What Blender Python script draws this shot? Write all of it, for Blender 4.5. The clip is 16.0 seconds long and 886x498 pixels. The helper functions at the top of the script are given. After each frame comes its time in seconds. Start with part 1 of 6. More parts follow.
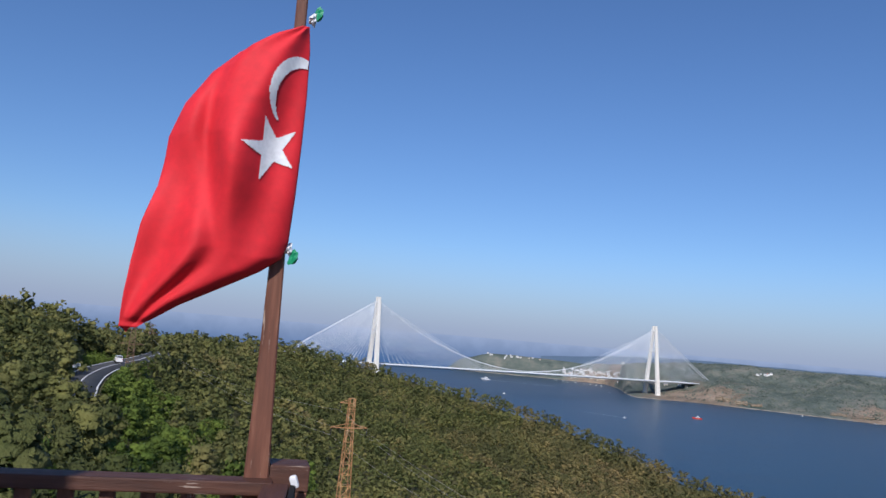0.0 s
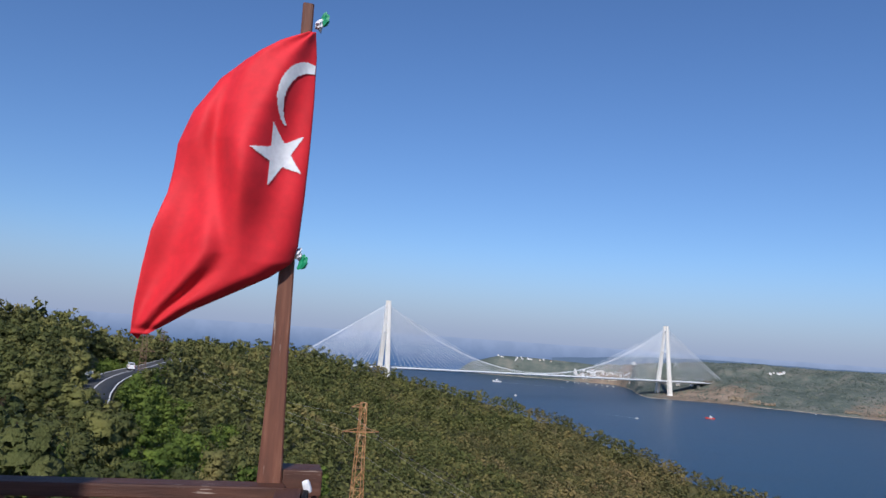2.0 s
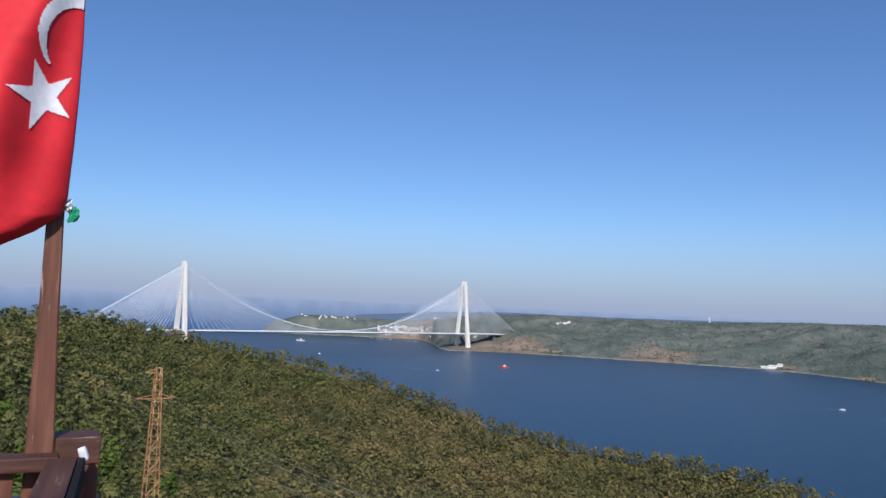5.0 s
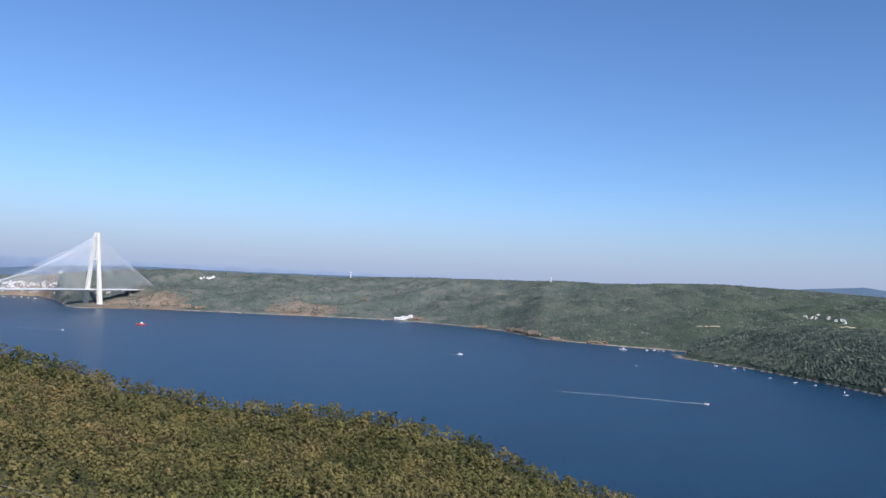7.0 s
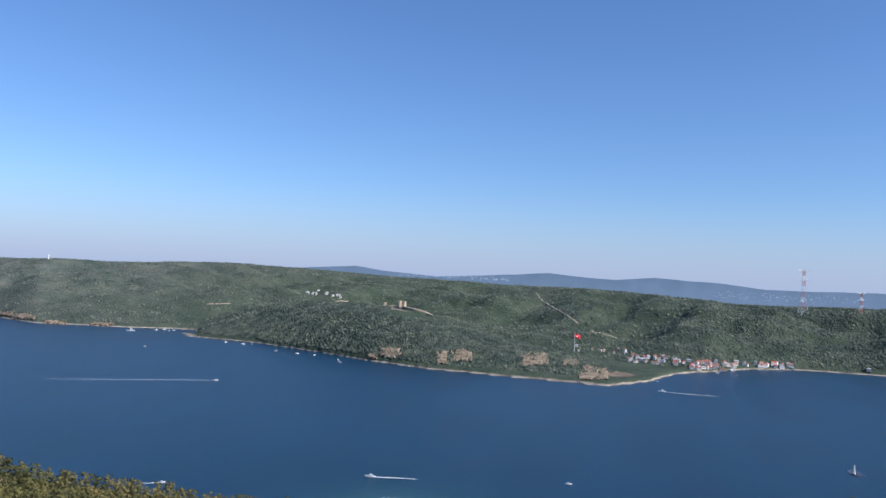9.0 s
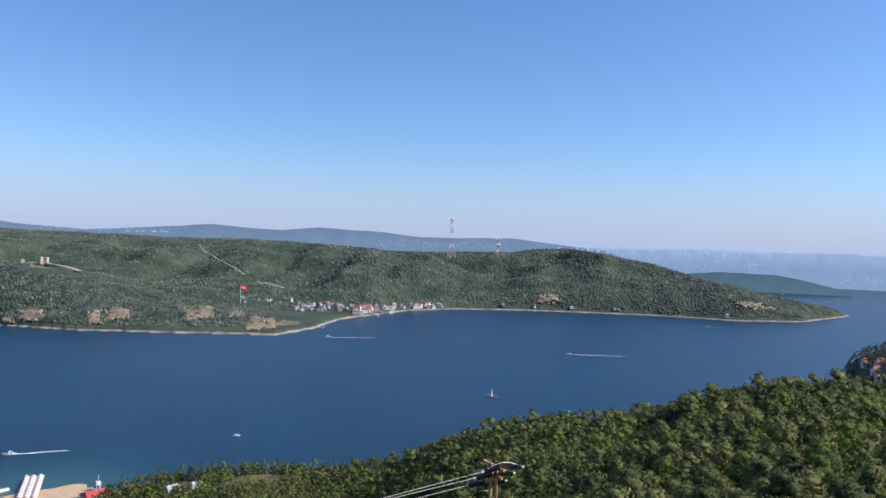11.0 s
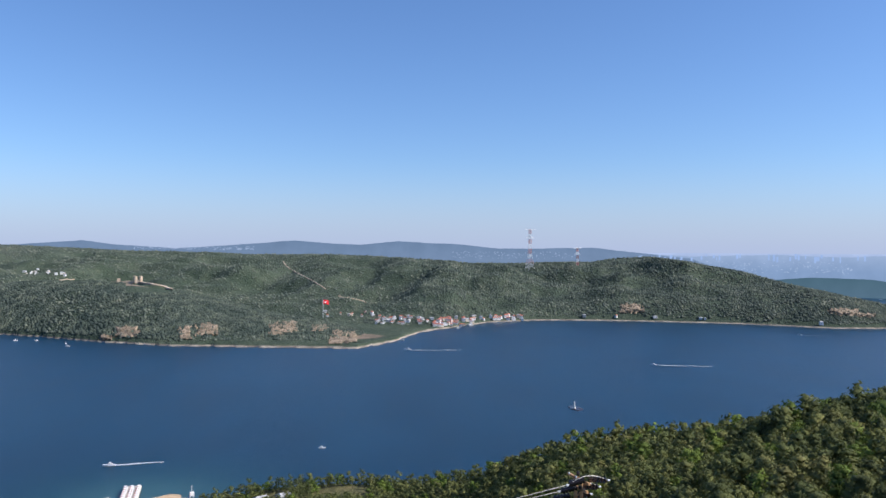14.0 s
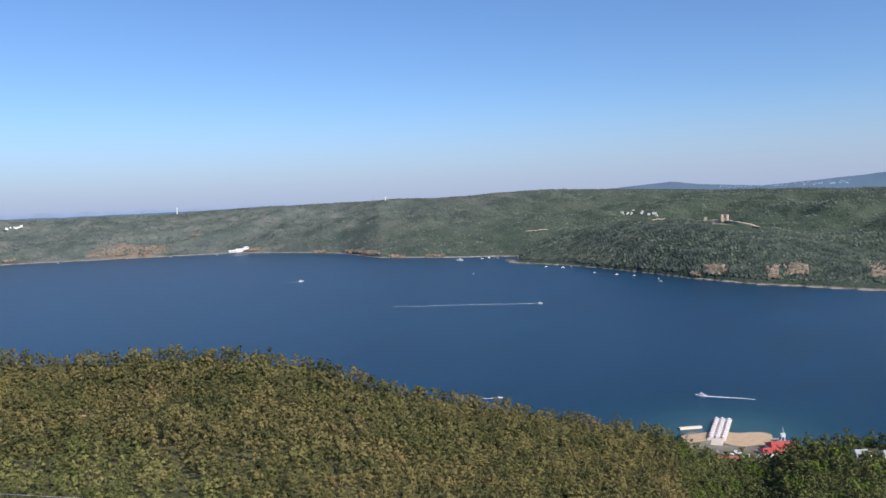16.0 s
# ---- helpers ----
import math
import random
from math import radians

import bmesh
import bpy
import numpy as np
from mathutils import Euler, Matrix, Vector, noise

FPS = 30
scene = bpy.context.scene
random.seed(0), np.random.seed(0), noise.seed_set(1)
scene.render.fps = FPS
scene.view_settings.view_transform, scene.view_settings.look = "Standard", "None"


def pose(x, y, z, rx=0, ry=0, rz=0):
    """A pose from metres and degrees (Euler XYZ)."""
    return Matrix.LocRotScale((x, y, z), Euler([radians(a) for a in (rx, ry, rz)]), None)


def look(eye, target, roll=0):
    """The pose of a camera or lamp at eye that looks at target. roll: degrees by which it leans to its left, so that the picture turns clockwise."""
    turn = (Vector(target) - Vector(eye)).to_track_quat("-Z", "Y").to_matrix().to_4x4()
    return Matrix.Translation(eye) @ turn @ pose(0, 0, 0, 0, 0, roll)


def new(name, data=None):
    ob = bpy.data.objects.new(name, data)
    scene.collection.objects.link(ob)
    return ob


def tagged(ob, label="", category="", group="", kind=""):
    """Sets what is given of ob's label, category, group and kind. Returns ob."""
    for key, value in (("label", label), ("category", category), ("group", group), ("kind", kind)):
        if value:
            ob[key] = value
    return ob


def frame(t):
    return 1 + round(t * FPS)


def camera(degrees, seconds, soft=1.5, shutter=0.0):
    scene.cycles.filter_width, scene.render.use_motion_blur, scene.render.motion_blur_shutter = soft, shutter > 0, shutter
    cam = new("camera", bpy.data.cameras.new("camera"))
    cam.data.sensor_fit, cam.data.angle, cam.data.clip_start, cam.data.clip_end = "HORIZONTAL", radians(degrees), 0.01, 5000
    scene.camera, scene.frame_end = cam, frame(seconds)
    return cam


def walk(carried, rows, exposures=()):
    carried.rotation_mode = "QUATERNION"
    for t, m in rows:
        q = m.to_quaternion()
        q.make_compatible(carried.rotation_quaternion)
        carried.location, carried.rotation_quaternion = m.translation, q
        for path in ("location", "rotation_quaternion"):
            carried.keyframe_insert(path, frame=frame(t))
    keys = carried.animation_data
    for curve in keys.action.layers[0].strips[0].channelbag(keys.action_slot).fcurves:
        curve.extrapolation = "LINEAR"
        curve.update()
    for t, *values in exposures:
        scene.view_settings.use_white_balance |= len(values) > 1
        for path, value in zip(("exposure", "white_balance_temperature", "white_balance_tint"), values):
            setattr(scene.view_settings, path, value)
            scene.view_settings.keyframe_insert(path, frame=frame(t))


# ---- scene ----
EYE = 200.0            # the eye's height over the strait
cam = camera(58.8, 16.0)
# seconds, then tilt, lean and turn in degrees, then the eye's small sway in metres
PATH = [
    (0.0, 96.22, -4.82, 0.12, 0.00, 0.00, 0.00), (0.5, 95.69, -4.93, 0.25, 0.00, 0.00, 0.00),
    (1.0, 95.39, -4.60, 0.36, 0.00, 0.00, 0.00), (1.5, 95.62, -4.42, 0.46, 0.00, 0.00, 0.00),
    (2.0, 96.37, -4.06, 0.88, 0.00, 0.00, 0.00), (2.5, 96.79, -3.86, 1.29, 0.00, 0.00, 0.00),
    (3.0, 96.77, -3.36, 1.48, 0.00, 0.00, -0.01), (3.2, 96.52, -3.30, 1.15, 0.00, 0.00, -0.01),
    (5.3, 93.50, -2.40, -15.89, 0.06, 0.00, -0.02), (5.5, 93.07, -2.37, -17.52, 0.07, 0.00, -0.02),
    (6.0, 92.75, -2.36, -24.03, 0.08, -0.01, -0.02), (6.5, 92.34, -2.34, -32.26, 0.09, -0.01, -0.02),
    (7.0, 92.04, -2.77, -38.69, 0.10, -0.02, -0.02), (7.5, 91.35, -2.78, -46.82, 0.10, -0.02, -0.02),
    (8.0, 90.84, -2.29, -59.99, 0.11, -0.03, -0.02), (8.5, 91.34, -2.58, -69.97, 0.11, -0.04, -0.02),
    (9.0, 92.15, -2.73, -73.18, 0.12, -0.05, -0.02), (9.5, 91.64, -2.51, -76.68, 0.12, -0.06, -0.02),
    (10.0, 90.54, -2.69, -83.80, 0.12, -0.07, -0.02), (10.2, 90.21, -2.55, -87.93, 0.12, -0.08, -0.02), (12.3, 90.20, -0.95, -101.13, 0.12, -0.12, -0.02),
    (12.5, 90.69, -0.87, -101.46, 0.12, -0.12, -0.02), (13.0, 91.54, -0.71, -99.41, 0.12, -0.12, -0.02),
    (13.5, 91.03, -0.47, -96.21, 0.12, -0.12, -0.02), (14.0, 90.21, -0.37, -91.49, 0.12, -0.11, -0.02),
    (14.5, 88.76, -0.50, -84.02, 0.12, -0.10, -0.02), (15.0, 87.19, -0.18, -73.91, 0.12, -0.09, -0.02),
    (15.5, 86.35, 0.90, -61.57, 0.12, -0.08, -0.02), (16.0, 86.35, 2.08, -50.69, 0.12, -0.08, -0.02)]
walk(cam, [(t, pose(x, y, EYE + z, rx, ry, rz)) for t, rx, ry, rz, x, y, z in PATH],
     [(0.0, -0.08, 5550, 15), (1.0, -0.02, 5550, 15), (1.5, 0.0, 5550, 15), (2.0, -0.08, 5550, 15), (3.0, -0.15, 5550, 15), (5.5, 0.02, 5550, 15), (7.0, 0.2, 5550, 15), (8.4, 0.38, 5550, 15), (9.2, 0.33, 5550, 15), (10.2, 0.47, 5600, 15), (12.5, 0.46, 5700, 15), (14.5, 0.4, 5700, 15), (16.0, 0.26, 5700, 15)])

# ---- light ----
SUN_TURN, SUN_RISE = 170.0, 38.0     # degrees from +y towards -x, and over the horizon
world = bpy.data.worlds.new("sky")
scene.world = world
world.use_nodes = True
sky = world.node_tree.nodes.new("ShaderNodeTexSky")
sky.sky_type, sky.sun_disc = "NISHITA", False
sky.sun_elevation, sky.sun_rotation = radians(SUN_RISE), radians(-SUN_TURN)
sky.altitude, sky.air_density, sky.dust_density, sky.ozone_density = 100, 1.0, 0.5, 6.0
back = world.node_tree.nodes["Background"]
back.inputs["Strength"].default_value = 0.10
world.node_tree.links.new(sky.outputs["Color"], back.inputs["Color"])
sun = new("sun", bpy.data.lights.new("sun", "SUN"))
sun.data.energy, sun.data.angle, sun.data.color = 4.8, radians(0.55), (1.0, 0.89, 0.72)
a, b = radians(SUN_TURN), radians(SUN_RISE)
sun.matrix_world = look((-math.sin(a) * math.cos(b) * 50, math.cos(a) * math.cos(b) * 50, EYE + 50 * math.sin(b)), (0, 0, EYE))


# ---- materials ----
def ramp(nt, fac, stops):
    r = nt.nodes.new("ShaderNodeValToRGB")
    while len(r.color_ramp.elements) < len(stops):
        r.color_ramp.elements.new(0.5)
    for e, (p, c) in zip(r.color_ramp.elements, stops):
        e.position, e.color = p, (*c, 1)
    nt.links.new(fac, r.inputs["Fac"])
    return r.outputs["Color"]


def noise_at(nt, scale, detail=4.0, rough=0.6, coords="Object", stretch=None):
    tc = nt.nodes.new("ShaderNodeTexCoord")
    out = tc.outputs[coords]
    if stretch:
        mp = nt.nodes.new("ShaderNodeMapping")
        mp.inputs["Scale"].default_value = stretch
        nt.links.new(out, mp.inputs["Vector"])
        out = mp.outputs["Vector"]
    n = nt.nodes.new("ShaderNodeTexNoise")
    n.inputs["Scale"].default_value, n.inputs["Detail"].default_value, n.inputs["Roughness"].default_value = scale, detail, rough
    nt.links.new(out, n.inputs["Vector"])
    return n.outputs["Fac"]


def mixed(nt, kind, fac, one, two):
    m = nt.nodes.new("ShaderNodeMix")
    m.data_type, m.blend_type = "RGBA", kind
    for value, k in ((fac, 0), (one, 6), (two, 7)):
        if hasattr(value, "is_linked"):
            nt.links.new(value, m.inputs[k])
        else:
            m.inputs[k].default_value = value if k == 0 else (*value, 1)
    return m.outputs[2]


def material(name, roughness=0.7, metallic=0.0, specular=0.5):
    m = bpy.data.materials.new(name)
    m.use_nodes = True
    p = m.node_tree.nodes["Principled BSDF"]
    p.inputs["Roughness"].default_value, p.inputs["Metallic"].default_value = roughness, metallic
    p.inputs["Specular IOR Level"].default_value = specular
    return m, m.node_tree, p


def relief(nt, p, height, strength, distance):
    bump = nt.nodes.new("ShaderNodeBump")
    bump.inputs["Strength"].default_value, bump.inputs["Distance"].default_value = strength, distance
    nt.links.new(height, bump.inputs["Height"])
    nt.links.new(bump.outputs["Normal"], p.inputs["Normal"])


def plain(name, stops, scale, roughness=0.7, metallic=0.0, bump=0.0, depth=0.01, stretch=None, specular=0.5, detail=4.0):
    """A surface whose colour wanders through stops with a noise of that scale, and a finer grain over it."""
    m, nt, p = material(name, roughness, metallic, specular)
    n = noise_at(nt, scale, detail, stretch=stretch)
    col = ramp(nt, n, stops)
    g = noise_at(nt, scale * 7, 3, stretch=stretch)
    col = mixed(nt, "MULTIPLY", 0.35, col, ramp(nt, g, [(0.3, (0.55, 0.55, 0.55)), (0.7, (1, 1, 1))]))
    nt.links.new(col, p.inputs["Base Color"])
    if bump:
        relief(nt, p, g, bump, depth)
    return m


def foliage(name, stops, patch, island=0.5):
    """Leaves: colour by the patch of wood, by single leaf clump and by tree."""
    m, nt, p = material(name, 0.75, 0, 0.2)
    geo = nt.nodes.new("ShaderNodeNewGeometry")
    tex = nt.nodes.new("ShaderNodeTexNoise")
    tex.inputs["Scale"].default_value, tex.inputs["Detail"].default_value, tex.inputs["Roughness"].default_value = patch, 5, 0.7
    nt.links.new(geo.outputs["Position"], tex.inputs["Vector"])
    col = ramp(nt, tex.outputs["Fac"], stops)
    leaf = ramp(nt, geo.outputs["Random Per Island"], [(0.0, (0.70, 0.72, 0.70)), (0.6, (0.97, 0.97, 0.93)), (1.0, (1.20, 1.18, 1.05))])
    tree = noise_at(nt, min(patch * 4, 0.16), 2, 0.5)
    col = mixed(nt, "MULTIPLY", 1.0, col, ramp(nt, tree, [(0.36, (0.58, 0.62, 0.62)), (0.5, (1.0, 1.0, 1.0)), (0.64, (1.36, 1.3, 1.2))]))
    col = mixed(nt, "MULTIPLY", island, col, leaf)
    nt.links.new(col, p.inputs["Base Color"])
    if patch >= 0.02:
        relief(nt, p, noise_at(nt, 5.0, 3, 0.6), 0.7, 0.35)
    tr = nt.nodes.new("ShaderNodeBsdfTranslucent")
    nt.links.new(col, tr.inputs["Color"])
    mx = nt.nodes.new("ShaderNodeMixShader")
    mx.inputs[0].default_value = 0.28
    nt.links.new(p.outputs[0], mx.inputs[1])
    nt.links.new(tr.outputs[0], mx.inputs[2])
    nt.links.new(mx.outputs[0], nt.nodes["Material Output"].inputs["Surface"])
    return m


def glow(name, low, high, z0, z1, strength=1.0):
    """A far backdrop, glowing: painted haze that runs from low to high between two heights."""
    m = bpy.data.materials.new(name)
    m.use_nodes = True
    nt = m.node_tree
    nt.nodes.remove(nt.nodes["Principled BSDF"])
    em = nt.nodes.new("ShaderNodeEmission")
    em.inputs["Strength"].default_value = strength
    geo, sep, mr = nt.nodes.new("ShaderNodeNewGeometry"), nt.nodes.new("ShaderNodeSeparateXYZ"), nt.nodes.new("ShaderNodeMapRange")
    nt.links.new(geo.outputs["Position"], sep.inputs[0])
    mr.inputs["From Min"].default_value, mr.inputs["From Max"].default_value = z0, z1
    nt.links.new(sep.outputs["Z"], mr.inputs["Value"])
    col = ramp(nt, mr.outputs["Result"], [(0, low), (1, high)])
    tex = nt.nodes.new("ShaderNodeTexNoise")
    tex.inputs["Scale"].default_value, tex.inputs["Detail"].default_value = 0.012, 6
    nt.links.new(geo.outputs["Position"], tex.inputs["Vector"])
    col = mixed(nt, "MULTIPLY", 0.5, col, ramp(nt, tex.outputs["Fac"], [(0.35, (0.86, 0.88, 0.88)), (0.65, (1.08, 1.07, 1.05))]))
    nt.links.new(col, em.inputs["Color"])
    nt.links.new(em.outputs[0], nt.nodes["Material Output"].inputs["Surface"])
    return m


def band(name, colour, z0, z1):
    """A glowing see-through sheet added for the haze over the horizon, thinning out upwards."""
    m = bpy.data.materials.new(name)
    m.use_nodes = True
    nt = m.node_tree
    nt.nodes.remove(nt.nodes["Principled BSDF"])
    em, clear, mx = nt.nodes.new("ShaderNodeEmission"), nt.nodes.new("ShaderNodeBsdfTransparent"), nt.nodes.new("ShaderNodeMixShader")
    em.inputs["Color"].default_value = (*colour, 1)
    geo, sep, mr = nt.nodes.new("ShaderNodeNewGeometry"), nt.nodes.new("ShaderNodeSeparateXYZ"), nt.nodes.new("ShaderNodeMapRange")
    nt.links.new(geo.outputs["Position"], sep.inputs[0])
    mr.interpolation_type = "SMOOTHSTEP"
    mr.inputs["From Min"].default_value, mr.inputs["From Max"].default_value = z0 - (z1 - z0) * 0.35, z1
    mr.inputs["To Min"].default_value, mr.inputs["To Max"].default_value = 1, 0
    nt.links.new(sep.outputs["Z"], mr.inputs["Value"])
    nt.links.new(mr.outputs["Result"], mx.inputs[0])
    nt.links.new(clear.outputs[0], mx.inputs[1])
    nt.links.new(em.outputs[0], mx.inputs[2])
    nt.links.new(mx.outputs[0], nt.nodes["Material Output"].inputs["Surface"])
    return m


M_PINE = foliage("pine_needles", [(0.25, (0.052, 0.068, 0.022)), (0.45, (0.091, 0.109, 0.034)), (0.62, (0.135, 0.140, 0.048)), (0.8, (0.182, 0.137, 0.062))], 0.11, 0.5)
M_OAK = foliage("broad_leaves", [(0.3, (0.088, 0.138, 0.024)), (0.7, (0.182, 0.237, 0.044))], 0.15, 0.5)
M_DRY = foliage("dry_needles", [(0.3, (0.110, 0.078, 0.034)), (0.7, (0.190, 0.120, 0.060))], 0.2)
M_WOOD_NORTH = foliage("northern_leaves", [(0.28, (0.075, 0.094, 0.029)), (0.44, (0.133, 0.147, 0.047)), (0.58, (0.188, 0.185, 0.064)), (0.74, (0.260, 0.206, 0.092))], 0.03, 0.4)
M_WOOD_NEAR = foliage("hillside_leaves", [(0.26, (0.092, 0.103, 0.038)), (0.42, (0.152, 0.151, 0.055)), (0.56, (0.208, 0.182, 0.072)), (0.72, (0.275, 0.202, 0.101))], 0.02, 0.4)
M_SCRUB = foliage("scrub_leaves", [(0.28, (0.120, 0.138, 0.047)), (0.46, (0.188, 0.199, 0.065)), (0.62, (0.245, 0.233, 0.087)), (0.76, (0.288, 0.216, 0.118))], 0.03, 0.4)
M_WOOD_SOUTH = foliage("southern_leaves", [(0.30, (0.068, 0.089, 0.033)), (0.45, (0.117, 0.138, 0.046)), (0.58, (0.169, 0.179, 0.061)), (0.72, (0.236, 0.211, 0.081))], 0.06, 0.4)
# these two leaf greens are paled and blued: distance haze painted into the colour
M_WOOD_FAR_HAZED = foliage("far_wood_hazed_leaves", [(0.3, (0.090, 0.116, 0.097)), (0.5, (0.130, 0.153, 0.124)), (0.7, (0.171, 0.190, 0.151))], 0.006, 0.3)
M_WOOD_DARK_HAZED = foliage("dense_wood_hazed_leaves", [(0.3, (0.051, 0.073, 0.062)), (0.5, (0.078, 0.101, 0.081)), (0.7, (0.114, 0.134, 0.100))], 0.012, 0.3)
M_BARK = plain("bark", [(0.3, (0.07, 0.045, 0.03)), (0.7, (0.16, 0.11, 0.08))], 3.0, 0.9, bump=0.5, stretch=(1, 1, 0.2))
M_CONCRETE = plain("pale_concrete", [(0.3, (0.72, 0.68, 0.60)), (0.7, (0.82, 0.79, 0.72))], 0.02, 0.8)
M_STEEL_WHITE = plain("white_steel", [(0.3, (0.74, 0.76, 0.78)), (0.7, (0.84, 0.85, 0.86))], 0.05, 0.5)
M_CABLE = plain("cable_sheath", [(0.3, (0.72, 0.75, 0.78)), (0.7, (0.80, 0.82, 0.84))], 0.02, 0.6)
M_ROAD = plain("asphalt", [(0.3, (0.045, 0.045, 0.048)), (0.7, (0.075, 0.074, 0.072))], 0.4, 0.85, bump=0.2)
M_LINE = plain("road_paint", [(0.3, (0.7, 0.7, 0.68)), (0.7, (0.82, 0.82, 0.8))], 3, 0.7)
M_ROCK = plain("bare_rock", [(0.3, (0.13, 0.105, 0.065)), (0.5, (0.25, 0.19, 0.12)), (0.7, (0.40, 0.305, 0.205))], 0.05, 0.9, bump=0.8, depth=3.0)
M_SAND = plain("sand", [(0.3, (0.48, 0.33, 0.19)), (0.7, (0.60, 0.44, 0.27))], 0.2, 0.95, bump=0.3)
M_STONE = plain("castle_stone", [(0.3, (0.44, 0.34, 0.23)), (0.7, (0.60, 0.48, 0.36))], 0.2, 0.9, bump=0.5, depth=0.5)
M_WALL = plain("white_render", [(0.3, (0.72, 0.70, 0.66)), (0.7, (0.84, 0.83, 0.80))], 0.1, 0.85)
M_CREAM = plain("cream_render", [(0.3, (0.60, 0.52, 0.40)), (0.7, (0.72, 0.64, 0.52))], 0.1, 0.85)
M_TILE = plain("red_roof_tiles", [(0.3, (0.36, 0.11, 0.06)), (0.7, (0.52, 0.20, 0.12))], 0.4, 0.8)
M_REDROOF = plain("red_sheet_roof", [(0.3, (0.42, 0.06, 0.05)), (0.7, (0.55, 0.10, 0.08))], 0.3, 0.6)
M_GREYROOF = plain("grey_roof", [(0.3, (0.35, 0.35, 0.36)), (0.7, (0.5, 0.5, 0.5))], 0.3, 0.7)
M_PANE = plain("dark_glass", [(0.3, (0.03, 0.035, 0.045)), (0.7, (0.05, 0.06, 0.07))], 0.5, 0.15)
M_HULL = plain("white_hull", [(0.3, (0.74, 0.75, 0.76)), (0.7, (0.85, 0.85, 0.85))], 0.6, 0.35)
M_REDHULL = plain("red_hull", [(0.3, (0.55, 0.06, 0.04)), (0.7, (0.68, 0.09, 0.06))], 0.4, 0.45)
M_FOAM = plain("foam", [(0.3, (0.55, 0.62, 0.68)), (0.7, (0.85, 0.88, 0.9))], 0.15, 0.8)
M_RUST = plain("rusty_steel", [(0.25, (0.30, 0.12, 0.05)), (0.5, (0.52, 0.27, 0.11)), (0.75, (0.62, 0.44, 0.26))], 0.8, 0.75, 0.2, bump=0.2)
M_DULLRUST = plain("dull_rusty_steel", [(0.3, (0.13, 0.075, 0.045)), (0.7, (0.24, 0.15, 0.09))], 0.8, 0.8, 0.2)
M_GALV = plain("galvanised_steel", [(0.3, (0.35, 0.33, 0.31)), (0.7, (0.52, 0.50, 0.47))], 0.5, 0.55, 0.5)
# the masts' red is paled towards pink, with distance haze painted in
M_MASTRED_HAZED = plain("mast_hazed_red_paint", [(0.3, (0.48, 0.22, 0.19)), (0.7, (0.56, 0.28, 0.24))], 0.1, 0.7)
M_WIRE = plain("wire", [(0.3, (0.45, 0.42, 0.36)), (0.7, (0.62, 0.58, 0.5))], 0.3, 0.5, 0.4)
M_PORC = plain("dark_porcelain", [(0.3, (0.02, 0.016, 0.016)), (0.7, (0.05, 0.035, 0.03))], 4, 0.2)
M_RED = plain("red_cloth", [(0.3, (0.62, 0.010, 0.018)), (0.7, (0.72, 0.016, 0.026))], 3, 0.75, bump=0.15, depth=0.004)
M_WHITECLOTH = plain("white_cloth", [(0.3, (0.78, 0.78, 0.8)), (0.7, (0.86, 0.86, 0.86))], 6, 0.8)
M_GREEN = plain("green_tape", [(0.3, (0.01, 0.22, 0.09)), (0.7, (0.02, 0.34, 0.15))], 20, 0.5)
M_BLACK = plain("black_paint", [(0.3, (0.010, 0.009, 0.009)), (0.7, (0.020, 0.017, 0.016))], 3, 0.75, specular=0.15)
M_CAR = plain("white_car_paint", [(0.3, (0.8, 0.8, 0.8)), (0.7, (0.86, 0.86, 0.86))], 0.5, 0.25)


def painted_wood(name, stretch, k=1.0):
    """Brown stain, split along the grain and worn through to grey and pale wood."""
    m, nt, p = material(name, 0.65)
    n = noise_at(nt, 6.0, 6, 0.6, stretch=stretch)
    base = ramp(nt, n, [(0.3, (0.042 * k, 0.016 * k, 0.009 * k)), (0.55, (0.080 * k, 0.030 * k, 0.016 * k)), (0.75, (0.125 * k, 0.054 * k, 0.030 * k))])
    wear = noise_at(nt, 14.0, 8, 0.7, stretch=stretch)
    spots = noise_at(nt, 2.2, 3, 0.6)
    both = nt.nodes.new("ShaderNodeMath")
    both.operation = "MULTIPLY"
    nt.links.new(wear, both.inputs[0])
    nt.links.new(spots, both.inputs[1])
    mask = ramp(nt, both.outputs[0], [(0.35, (0, 0, 0)), (0.40, (1, 1, 1))])
    col = mixed(nt, "MIX", mask, base, (0.42, 0.33, 0.26))
    nt.links.new(col, p.inputs["Base Color"])
    relief(nt, p, wear, 0.6, 0.006)
    return m


M_BROWN_UP = painted_wood("brown_wood_upright", (6, 6, 0.5), 1.9)
M_BROWN_ALONG = painted_wood("brown_wood_lying", (0.5, 6, 6))


